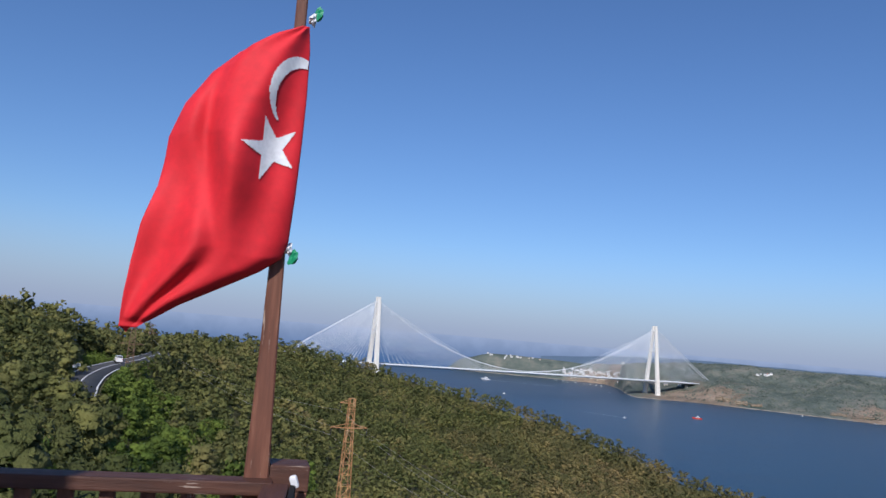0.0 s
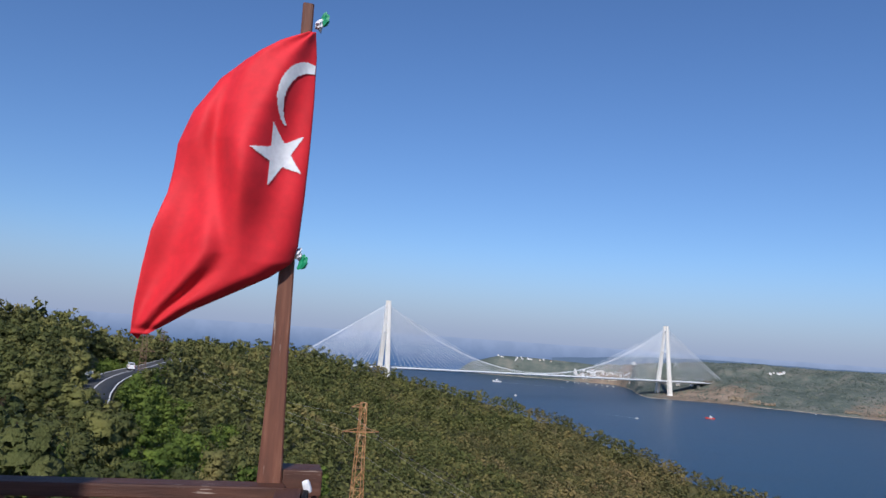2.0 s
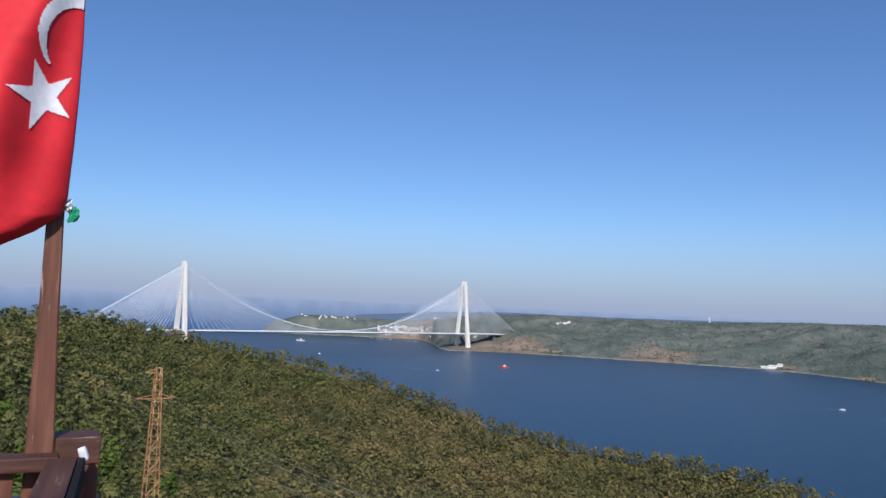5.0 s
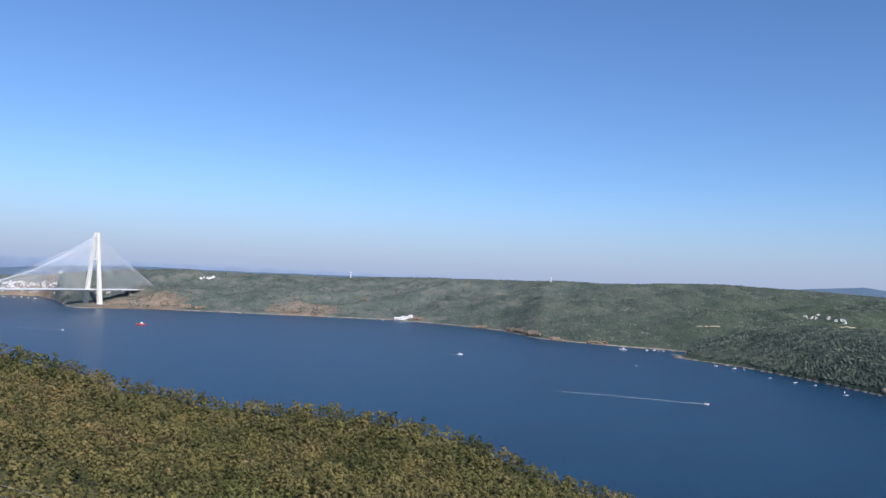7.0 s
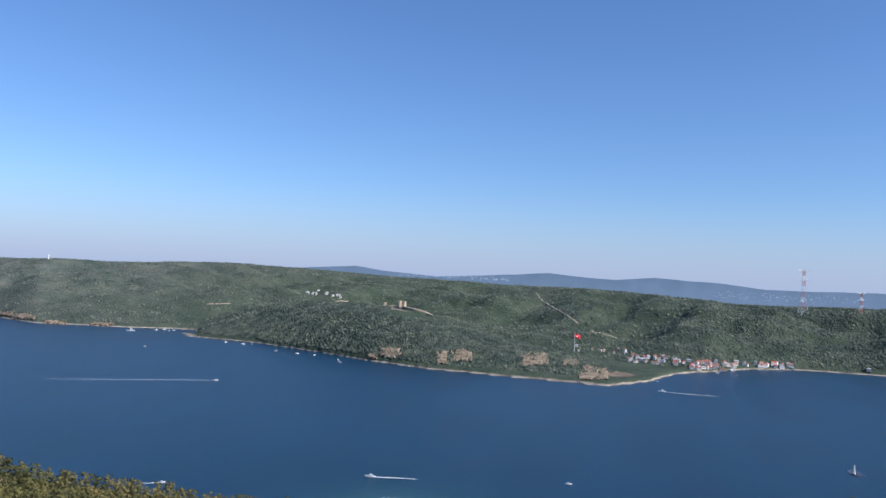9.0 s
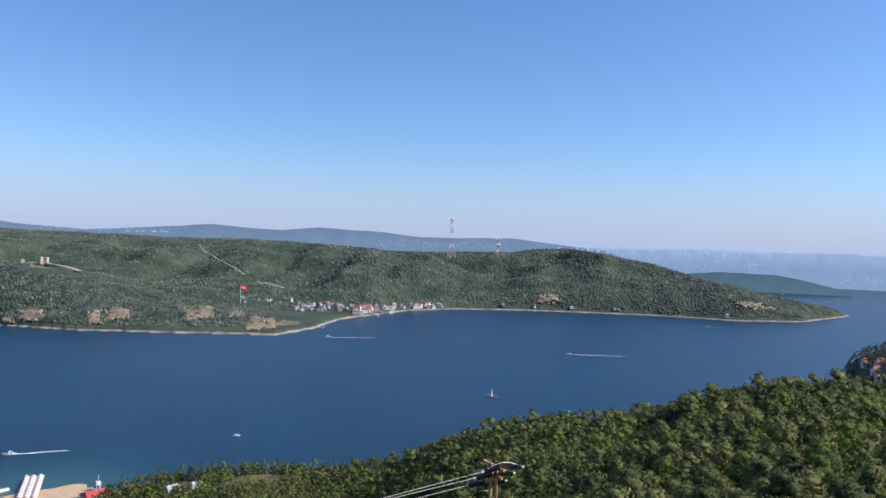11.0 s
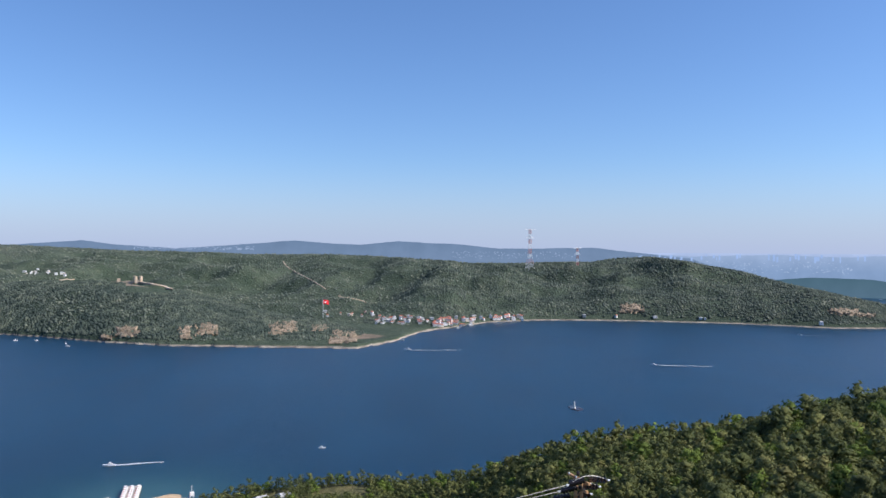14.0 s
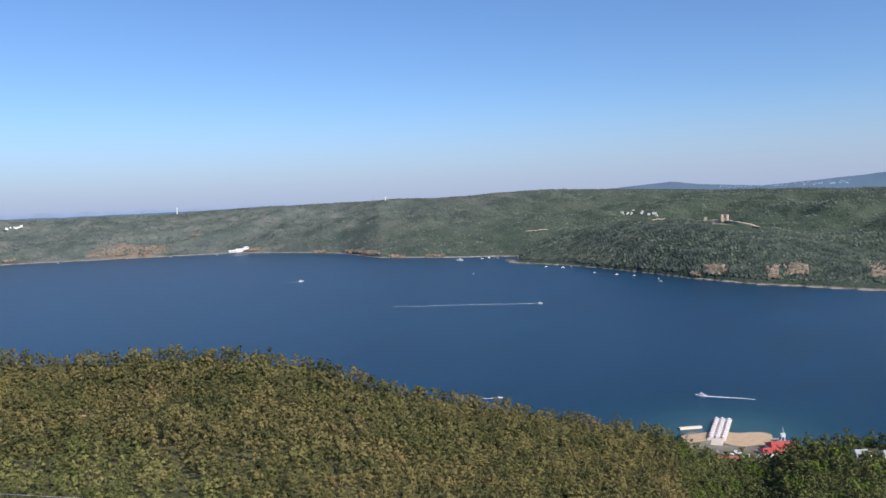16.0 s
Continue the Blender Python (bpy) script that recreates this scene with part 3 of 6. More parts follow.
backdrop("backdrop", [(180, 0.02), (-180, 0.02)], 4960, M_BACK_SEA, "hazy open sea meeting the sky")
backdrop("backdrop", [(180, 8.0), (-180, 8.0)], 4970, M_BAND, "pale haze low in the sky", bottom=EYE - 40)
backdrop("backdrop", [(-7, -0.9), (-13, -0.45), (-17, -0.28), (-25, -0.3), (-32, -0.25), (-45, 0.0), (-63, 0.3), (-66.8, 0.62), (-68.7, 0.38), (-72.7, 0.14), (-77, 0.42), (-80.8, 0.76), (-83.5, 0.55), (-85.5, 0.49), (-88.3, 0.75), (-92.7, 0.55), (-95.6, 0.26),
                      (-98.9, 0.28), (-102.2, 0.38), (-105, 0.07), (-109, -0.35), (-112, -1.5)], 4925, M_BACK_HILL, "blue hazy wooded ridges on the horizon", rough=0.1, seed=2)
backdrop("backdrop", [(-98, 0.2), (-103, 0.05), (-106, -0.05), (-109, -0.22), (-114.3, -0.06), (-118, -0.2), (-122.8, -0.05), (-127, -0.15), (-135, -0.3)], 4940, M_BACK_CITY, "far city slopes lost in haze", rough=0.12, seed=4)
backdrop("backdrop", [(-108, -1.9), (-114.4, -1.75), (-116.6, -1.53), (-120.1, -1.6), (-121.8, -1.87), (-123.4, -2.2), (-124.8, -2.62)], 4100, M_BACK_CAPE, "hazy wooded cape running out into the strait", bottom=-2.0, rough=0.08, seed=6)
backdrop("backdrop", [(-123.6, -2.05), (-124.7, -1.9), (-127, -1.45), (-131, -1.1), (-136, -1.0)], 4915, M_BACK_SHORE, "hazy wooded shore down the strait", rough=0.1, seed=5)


def on_ground(turn, far):
    return at(turn, far, float(height(turn, far)))


def seen_ground(turn, low, start, stop=4880):
    """The first ground past start that stands as high as a line falling by low degrees from the eye."""
    fars = np.arange(start, stop, max(1.0, start * 0.004))
    z = height(np.full_like(fars, turn), fars)
    k = np.argmax(z >= EYE + fars * math.tan(radians(low)))
    return at(turn, float(fars[k]), float(z[k]))


# ---- bridge ----
SPAN_L, SPAN_R = at(5.0, 3010, 0), at(-14.8, 3800, 0)
AXIS = (SPAN_R - SPAN_L).normalized()
ACROSS = Vector((-AXIS.y, AXIS.x, 0))
TOP, DECK = 322.0, 70.0


def bridge():
    span = (SPAN_R - SPAN_L).length
    turned = Matrix.Translation(SPAN_L) @ Matrix((AXIS, ACROSS, (0, 0, 1))).transposed().to_4x4()
    root = empty("suspension_bridge", turned, "pale cable-stayed suspension bridge with two tall concrete towers over the strait", "bridge")
    # from here: x along the bridge, y across, z up
    for x0 in (0.0, span):
        tower = part("tower", box(fresh(), (13, 30, 9), Matrix.Translation((x0, 0, 300)), 1.0), M_CONCRETE, root, "A-shaped pale concrete tower")
        for s in (-1, 1):
            bm = fresh()
            rows = [(0, 43, 10, 8.5), (DECK, 35.5, 8.6, 7.5), (200, 20, 7.2, 6.2), (300, 9.5, 6.4, 5.4), (TOP, 8.0, 5.6, 4.4)]
            rings = []
            for z, y, hx, hy in rows:
                c = 1.6
                ring = [(hx, hy - c), (hx - c, hy), (c - hx, hy), (-hx, hy - c), (-hx, c - hy), (c - hx, -hy), (hx - c, -hy), (hx, c - hy)]
                rings.append([bm.verts.new((x0 + px, s * y + py, z)) for px, py in ring])
            for r0, r1 in zip(rings, rings[1:]):
                for k in range(8):
                    bm.faces.new((r0[k], r0[(k + 1) % 8], r1[(k + 1) % 8], r1[k]))
            bm.faces.new(rings[-1])
            part("tower_leg", bm, M_CONCRETE, tower)
            part("footing", bmesh_cone(x0, s * 43, 6, 19, 14), M_CONCRETE, tower)
        part("crossbeam", box(fresh(), (9, 66, 8), Matrix.Translation((x0, 0, DECK - 9)), 1.0), M_CONCRETE, tower)
        part("crossbeam", box(fresh(), (7, 36, 7), Matrix.Translation((x0, 0, 205)), 0.8), M_CONCRETE, tower)
    bm = fresh()
    prof = [(-29, 0), (-27.5, 1.2), (27.5, 1.2), (29, 0), (16, -4.3), (-16, -4.3)]
    ends = [[bm.verts.new((x, y, DECK + z)) for y, z in prof] for x in (-378.0, span + 378.0)]
    for k in range(6):
        bm.faces.new((ends[0][k], ends[0][(k + 1) % 6], ends[1][(k + 1) % 6], ends[1][k]))
    bm.faces.new(ends[0]), bm.faces.new(ends[1][::-1])
    deck = part("deck", bm, M_STEEL_WHITE, root, "pale steel box deck")
    for y in (-28.6, 28.6, -3, 3):
        part("parapet", box(fresh(), (span + 756, 0.5, 1.5), Matrix.Translation((span / 2, y, DECK + 1.9))), M_STEEL_WHITE, deck)
    for x0 in (-378, span + 378):
        part("abutment", box(fresh(), (26, 64, 60), Matrix.Translation((x0, 0, DECK - 33)), 1.5), M_CONCRETE, root)
    # stays fan out from both towers, in two planes
    for x0, inward in ((0.0, 1), (span, -1)):
        for side in (inward, -inward):
            reach = 500 if side == inward else 370
            for k in range(22):
                u = (k + 1) / 22
                foot, headz = 45 + (reach - 45) * u, 206 + 92 * u
                for s in (-1, 1):
                    if side == inward:
                        foot_y = s * 5.5
                    else:
                        foot_y = s * 27
                    part("stay_cable", bar(fresh(), (x0 + side * 3, s * (20 - 10.5 * (headz - 200) / 100), headz), (x0 + side * foot, foot_y if side != inward else s * 27, DECK + 1), 0.44), M_CABLE, root)
    # main cables hang from tower to tower
    for s in (-1, 1):
        bm = fresh()
        pts = []
        for i in range(41):
            x = span * i / 40
            q = (x / span - 0.5) * 2
            pts.append(Vector((x, s * (6 + 3 * abs(q)), DECK + 7 + (308 - DECK - 7) * q * q)))
        for p, q in zip(pts, pts[1:]):
            bar(bm, p, q, 0.8, sides=5)
        bar(bm, pts[0], (-378, s * 10, DECK + 2), 1.0, sides=5)
        bar(bm, pts[-1], (span + 378, s * 10, DECK + 2), 1.0, sides=5)
        part("main_cable", bm, M_CABLE, root)
        for i in range(34):
            x = span * (0.285 + 0.43 * i / 33)
            q = (x / span - 0.5) * 2
            part("hanger", bar(fresh(), (x, s * 7, DECK + 1), (x, s * (6 + 3 * abs(q)), DECK + 7 + (301 - DECK) * q * q), 0.4), M_CABLE, root)
    return root


def bmesh_cone(x, y, z, r, h):
    bm = fresh()
    bmesh.ops.create_cone(bm, cap_ends=True, segments=16, radius1=r, radius2=r * 0.9, depth=h, matrix=Matrix.Translation((x, y, z - 4)))
    return bm


bridge()


# ---- lookout terrace ----
TERRACE = EYE - 1.62
floor_ob = part("floor", box(fresh(), (8.0, 5.6, 0.24), pose(-1.7, 0.75, TERRACE - 0.12, 0, 0, 14), 0.02), M_BROWN_ALONG)
tagged(floor_ob, "brown timber deck of the lookout terrace", "floor", kind="structure")
base_ob = part("wall_terrace", box(fresh(), (6.6, 5.2, 9.0), pose(-1.2, 0.75, TERRACE - 4.76, 0, 0, 14), 0.05), M_STONE)
tagged(base_ob, "stone footing under the lookout terrace", "wall", kind="structure")

# unseen wall, added only to throw shade on the railing's left part
shade_wall = part("wall_rail_shade", box(fresh(), (2.5, 0.2, 4.6), pose(-3.17, -0.86, TERRACE + 2.3), 0.01), M_BROWN_UP)
tagged(shade_wall, "unseen plain brown wall added to shade the railing", "wall", kind="structure")

RAIL_Z = EYE - 0.597


def rail_point(turn, far, z=0.0):
    return at(turn, far, z)


def railing():
    """A timber railing: top rail, lower rail, posts and square balusters."""
    p, q = rail_point(11.2, 3.10), rail_point(40.0, 3.42)
    along = (q - p).normalized()
    long = (q - p).length
    m = Matrix.Translation((p.x, p.y, 0)) @ Matrix((along, Vector((-along.y, along.x, 0)), (0, 0, 1))).transposed().to_4x4()
    root = empty("terrace_railing", m @ Matrix.Translation((0, 0, TERRACE)), "worn brown painted timber railing along the terrace edge", "railing")
    h = RAIL_Z - TERRACE
    part("top_rail", box(fresh(), (long, 0.11, 0.05), Matrix.Translation((long / 2, 0, h - 0.025)), 0.006), M_BROWN_ALONG, root)
    part("bottom_rail", box(fresh(), (long, 0.06, 0.05), Matrix.Translation((long / 2, 0, 0.13)), 0.006), M_BROWN_ALONG, root)
    n = int(long / 0.14)
    for k in range(n):
        x = 0.16 + 0.138 * k
        if x < long - 0.05:
            part("baluster", box(fresh(), (0.052, 0.04, h - 0.205), Matrix.Translation((x, 0, 0.155 + (h - 0.205) / 2)), 0.004), M_BROWN_UP, root)
    part("post", box(fresh(), (0.1, 0.1, h - 0.05), Matrix.Translation((long - 0.05, 0.0, (h - 0.05) / 2)), 0.006), M_BROWN_UP, root)
    return root


railing()


def corner_post():
    c = rail_point(10.15, 3.22)
    root = empty("corner_post", pose(c.x, c.y, TERRACE, 0, 0, 14), "thick brown corner post with a scratched worn top", "post")
    h = EYE - 0.548 - TERRACE
    part("shaft", box(fresh(), (0.145, 0.145, h - 0.1), Matrix.Translation((0, 0, (h - 0.1) / 2)), 0.006), M_BROWN_UP, root)
    part("cap", box(fresh(), (0.152, 0.152, 0.1), Matrix.Translation((0, 0, h - 0.05)), 0.006), M_BROWN_ALONG, root)
    # a board that leans from the post back along the terrace
    far_end, near_end = rail_point(10.9, 3.08), rail_point(12.6, 1.85)
    lie = Vector((near_end.x - far_end.x, near_end.y - far_end.y, 0))
    ang = math.degrees(math.atan2(lie.y, lie.x))
    mid = (far_end + near_end) / 2
    hand = empty("side_handrail", pose(mid.x, mid.y, TERRACE, 0, 0, ang), "grey worn timber handrail with a black metal strip", "railing")
    z = EYE - 0.625 - TERRACE
    part("board", box(fresh(), (lie.length, 0.095, 0.045), pose(0, 0, z, 0, 0, 0), 0.006), M_BROWN_ALONG, hand)
    part("metal_strip", box(fresh(), (lie.length, 0.022, 0.09), pose(0, 0.062, z - 0.02), 0.004), M_BLACK, hand, "black painted metal strip")
    part("rope_tie", box(fresh(), (0.03, 0.03, 0.05), pose(-lie.length / 2 + 0.03, 0.066, z + 0.035, 20, 10, 0), 0.012), M_WHITECLOTH, hand, "white cord knot")
    for x in (-lie.length / 2 + 0.14, lie.length / 2 - 0.1):
        part("upright", box(fresh(), (0.07, 0.07, z - 0.02), pose(x, 0, (z - 0.02) / 2), 0.005), M_BROWN_UP, hand)


corner_post()

POLE = at(12.15, 3.16, TERRACE)


def flag_pole():
    root = empty("flag_pole", Matrix.Translation(POLE) @ pose(0, 0, 0, 0, 0, 14), "peeling brown timber pole, square and tapering upwards", "flag pole")
    bm = fresh()
    rings = []
    for z, w, d in ((0, 0.098, 0.07), (1.0, 0.094, 0.068), (1.5, 0.068, 0.05), (1.95, 0.055, 0.045), (2.93, 0.045, 0.04)):
        c = 0.006
        hx, hy = w / 2, d / 2
        lean = 0.028 * z / 2.9
        ring = [(hx, hy - c), (hx - c, hy), (c - hx, hy), (-hx, hy - c), (-hx, c - hy), (c - hx, -hy), (hx - c, -hy), (hx, c - hy)]
        rings.append([bm.verts.new((x - lean, y, z)) for x, y in ring])
    for r0, r1 in zip(rings, rings[1:]):
        for k in range(8):
            bm.faces.new((r0[k], r0[(k + 1) % 8], r1[(k + 1) % 8], r1[k]))
    bm.faces.new(rings[-1])
    part("shaft", bm, M_BROWN_UP, root)
    for z in (2.84, 1.90):
        tie = part("tie", lump(0.016, 0.018, 0.022, 5, 2, 0.9), M_WHITECLOTH, root, "knotted white cord", pose(0.02, -0.03, z))
        part("tape", lump(0.016, 0.006, 0.028, 9, 2, 1.2), M_GREEN, tie, "green tape", pose(0.022, 0, 0.028 if z > 2 else -0.026, 15, 20, 0))


def lump(rx, ry, rz, seed, level=2, rough=0.35):
    bm = fresh()
    bmesh.ops.create_icosphere(bm, subdivisions=level, radius=1)
    for v in bm.verts:
        k = 1 + rough * noise.noise(v.co * 1.7 + Vector((seed * 3.1, seed, 0))) + rough * 0.5 * noise.noise(v.co * 4.1 + Vector((seed, 0, seed)))
        v.co = Vector((v.co.x * rx * k, v.co.y * ry * k, v.co.z * rz * k))
    return bm


flag_pole()

# the flag streams away from its pole: drop below the top tie, then the cloth's two edges beside the pole
FLAG_TOP = 2.80
FLAG_RIGHT = table([(0.0, 0.012), (0.1, 0.024), (0.3, 0.03), (0.5, 0.03), (0.7, 0.026), (0.88, 0.018), (0.94, 0.0), (1.0, -0.08), (1.07, -0.21), (1.15, -0.36), (1.25, -0.505)])
FLAG_LEFT = table([(0.0, -0.01), (0.03, -0.06), (0.07, -0.15), (0.13, -0.25), (0.22, -0.345), (0.36, -0.43), (0.5, -0.475), (0.6, -0.48), (0.7, -0.49), (0.85, -0.53), (1.0, -0.55), (1.12, -0.56), (1.25, -0.565)])
FLAG_LONG = 1.25


def flag_point(s, w, off=0.0):
    """s: 0 at the hoist, 1 at the outer fold, on to 1.4 round behind it; w: 0 at the top tie, 1 at the low corner."""
    def raw(a, b):
        drop = b * FLAG_LONG
        xr, xl = float(FLAG_RIGHT(drop)), float(FLAG_LEFT(drop))
        front = min(a, 1.0)
        x = xr + (xl - xr) * front
        ease = math.sin(math.pi * min(b * 1.02, 1)) ** 0.5
        y = -0.05 - 0.13 * math.sin(math.pi * min(max(front, 0), 1)) ** 0.8 * ease
        # folds fan out from the top tie, with finer creases across them
        y += (0.055 * math.sin(7.5 * front + 2.6 * b) * front + 0.022 * math.sin(13 * front - 5 * b + 1) + 0.010 * math.sin(19 * b + 5 * front)) * ease
        y += 0.06 * math.exp(-((front - (0.95 - 0.62 * b)) / 0.09) ** 2) * math.sin(math.pi * b)
        z = FLAG_TOP - drop + 0.012 * math.sin(9 * front + 4 * b) * ease
        if a > 1:
            k = (a - 1) / 0.4
            # behind the fold the cloth turns back towards the pole
            return Vector((x + 0.42 * math.sin(k * 1.4) * (xr - xl), y + 0.02 + 0.13 * math.sin(k * 2.4) * ease, z - 0.02 * k))
        return Vector((x, y, z))
    p = raw(s, w)
    if off:
        du, dv = raw(s + 0.01, w) - raw(s - 0.01, w), raw(s, min(w + 0.01, 1)) - raw(s, max(w - 0.01, 0))
        n = du.cross(dv).normalized()
        p = p + n * (off if n.y < 0 else -off)
    return p


def flag():
    m = Matrix.Translation(POLE) @ pose(0, 0, 0, 0, 0, 12)
    root = empty("flag", m, "red cloth flag with white crescent and star streaming in folds", "flag")
    n, k = 168, 150
    co = [flag_point(1.4 * i / n, j / k) for i in range(n + 1) for j in range(k + 1)]
    faces = [(i * (k + 1) + j, (i + 1) * (k + 1) + j, (i + 1) * (k + 1) + j + 1, i * (k + 1) + j + 1) for i in range(n) for j in range(k)]
    ob = shared("cloth", mesh_of("cloth", [tuple(c) for c in co], faces, M_RED, True), root)
    solid = ob.modifiers.new("thickness", "SOLIDIFY")
    solid.thickness = 0.002

    # emblem: star and crescent sewn on both faces of the cloth, by place beside the pole and drop below the tie
    def sheet(name, inside, lo, hi, side):
        bm = fresh()
        size = 0.004
        verts = {}

        def vert(a, b):
            if (a, b) not in verts:
                x, drop = lo[0] + a * size, lo[1] + b * size
                xr, xl = float(FLAG_RIGHT(drop)), float(FLAG_LEFT(drop))
                verts[(a, b)] = bm.verts.new(flag_point((x - xr) / (xl - xr), drop / FLAG_LONG, side * 0.004))
            return verts[(a, b)]
        for a in range(int((hi[0] - lo[0]) / size)):
            for b in range(int((hi[1] - lo[1]) / size)):
                x, drop = lo[0] + (a + 0.5) * size, lo[1] + (b + 0.5) * size
                if inside(x, drop) and x < float(FLAG_RIGHT(drop)) - 0.006:
                    bm.faces.new((vert(a, b), vert(a + 1, b), vert(a + 1, b + 1), vert(a, b + 1)))
        for f in bm.faces:
            f.smooth = True
        part(name, bm, M_WHITECLOTH, root, "white " + name)

    def crescent(x, drop):
        return math.hypot((x - 0.012) / 0.8, drop - 0.30) < 0.158 and math.hypot((x - 0.028) / 0.8, drop - 0.330) > 0.146 and drop < 0.41

    def star(x, drop):
        dx, dy = (x + 0.085) / 0.85, 0.525 - drop
        r, t = math.hypot(dx, dy), (math.atan2(dy, dx) - math.pi) % (2 * math.pi / 5)
        t = min(t, 2 * math.pi / 5 - t)
        outer = 0.128
        inner = outer * 0.382
        px, py = r * math.cos(t), r * math.sin(t)
        ix, iy = inner * math.cos(math.pi / 5), inner * math.sin(math.pi / 5)
        return (ix - outer) * py - iy * (px - outer) > 0
    for side in (-1, 1):
        sheet("crescent", crescent, (-0.16, 0.12), (0.06, 0.46), side)
        sheet("star", star, (-0.22, 0.38), (0.06, 0.67), side)


flag()


def leaning_post():
    """A dark, smooth, slightly bowed post at the terrace's southern end."""
    root = empty("leaning_post", Matrix.Translation(at(-133.0, 1.6, TERRACE)), "smooth black post leaning outwards at the terrace end", "post")
    bm = fresh()
    rings = []
    for k in range(13):
        z = -0.3 + 2.9 * k / 12
        edge_turn = np.interp(z - 1.62, [-1.9, -0.43, -0.28, -0.134, -0.03, 0.4, 1.1], [-126.6, -128.0, -128.75, -129.7, -130.6, -135.0, -144.0])
        c = at(edge_turn, 1.6, 0) - at(-133.0, 1.6, 0) + Vector((0.12, -0.12, -0.02))
        away = at(edge_turn, 1, 0)
        side = Vector((away.y, -away.x, 0))
        ring = []
        for j in range(12):
            t = j / 12 * math.pi * 2
            ring.append(bm.verts.new(c + side * (0.16 + 0.16 * math.cos(t)) + away * 0.07 * math.sin(t) + Vector((0, 0, z))))
        rings.append(ring)
    for r0, r1 in zip(rings, rings[1:]):
        for j in range(12):
            f = bm.faces.new((r0[j], r0[(j + 1) % 12], r1[(j + 1) % 12], r1[j]))
            f.smooth = True
    bm.faces.new(rings[0]), bm.faces.new(rings[-1])
    part("shaft", bm, M_BLACK, root)


leaning_post()


# ---- trees ----
def ball(level):
    bm = fresh()
    bmesh.ops.create_icosphere(bm, subdivisions=level, radius=1)
    bm.verts.ensure_lookup_table()
    v, f = np.array([list(p.co) for p in bm.verts]), np.array([[p.index for p in q.verts] for q in bm.faces])
    bm.free()
    return v, f


BALL = ball(1)
BUD = (np.array([(1, 0, 0), (0, 1, 0), (-1, 0, 0), (0, -1, 0), (0, 0, 1), (0, 0, -1)], float), np.array([(0, 1, 4), (1, 2, 4), (2, 3, 4), (3, 0, 4), (1, 0, 5), (3, 2, 5)]))


def bough_crown(rng, boughs, leaves, leaf, radius, tall, flat=0.55, ragged=0.35, core=0.66, peak=0.7, shell=BALL):
    """A crown of flattened boughs in tiers: each a lumpy cushion with loose leaves standing off it."""
    co, nor = [], []
    heart = np.array([0, 0, tall * 0.3])
    for c in range(boughs):
        t, h = (c * 2.4 + rng.rand()) % (math.pi * 2), (c + rng.rand()) / boughs
        wide = radius * math.sqrt(max(0.05, 1 - peak * h * h)) * (0.25 + 0.55 * rng.rand()) * (1 - 0.5 * h ** 3)
        centre = np.array([math.cos(t) * wide, math.sin(t) * wide, tall * h])
        r = radius * (0.34 + 0.20 * rng.rand())
        shape = np.array([r, r, r * flat])
        v = shell[0] * (0.72 + 0.5 * rng.rand(len(shell[0]), 1))
        f = shell[1][v[shell[1]][:, :, 2].mean(1) > -0.55]
        pts = centre + v * shape * core
        soft = shell[0] * 0.9 + (pts - heart) / radius * 0.55
        soft /= np.linalg.norm(soft, axis=1, keepdims=True)
        co.append(pts[f].reshape(-1, 3))
        nor.append(soft[f].reshape(-1, 3))
        d = rng.randn(leaves, 3)
        d /= np.linalg.norm(d, axis=1, keepdims=True)
        d[:, 2] = np.where(d[:, 2] < -0.3, -d[:, 2], d[:, 2])
        pos = centre + d * shape * (0.62 + 0.6 * rng.rand(leaves, 1))
        n = d + rng.randn(leaves, 3) * ragged
        n /= np.linalg.norm(n, axis=1, keepdims=True)
        a = np.cross(n, rng.randn(leaves, 3))
        a /= np.linalg.norm(a, axis=1, keepdims=True)
        b = np.cross(n, a)
        size = leaf * (0.6 + 0.8 * rng.rand(leaves, 1))
        soft = d * 0.9 + (pos - heart) / radius * 0.55 + n * 0.15
        nor.append(np.repeat(soft / np.linalg.norm(soft, axis=1, keepdims=True), 3, axis=0))
        co.append(np.stack([pos + a * size, pos - a * size * 0.5 + b * size * 0.6, pos - a * size * 0.5 - b * size * 0.6], 1).reshape(-1, 3))
    return np.concatenate(co), np.concatenate(nor)


def trunk_mesh(rng, tall, r):
    bm = fresh()
    pts = [Vector((0, 0, -0.6))]
    for k in range(4):
        pts.append(Vector((rng.randn() * 0.12 * (k + 1), rng.randn() * 0.12 * (k + 1), tall * (k + 1) / 4)))
    for i, (p, q) in enumerate(zip(pts, pts[1:])):
        bar(bm, p, q, r * (1 - i * 0.2), r * (0.8 - i * 0.2), 6)
    for k in range(6):
        p = pts[2 + k % 2] + Vector((0, 0, 0.3 * k / 6))
        t = rng.rand() * 6.28
        bar(bm, p, p + Vector((math.cos(t) * 1.5, math.sin(t) * 1.5, 0.7 + rng.rand())), r * 0.35, r * 0.1, 4)
    me = bpy.data.meshes.new("trunk")
    bm.to_mesh(me)
    bm.free()
    me.materials.append(M_BARK)
    return me


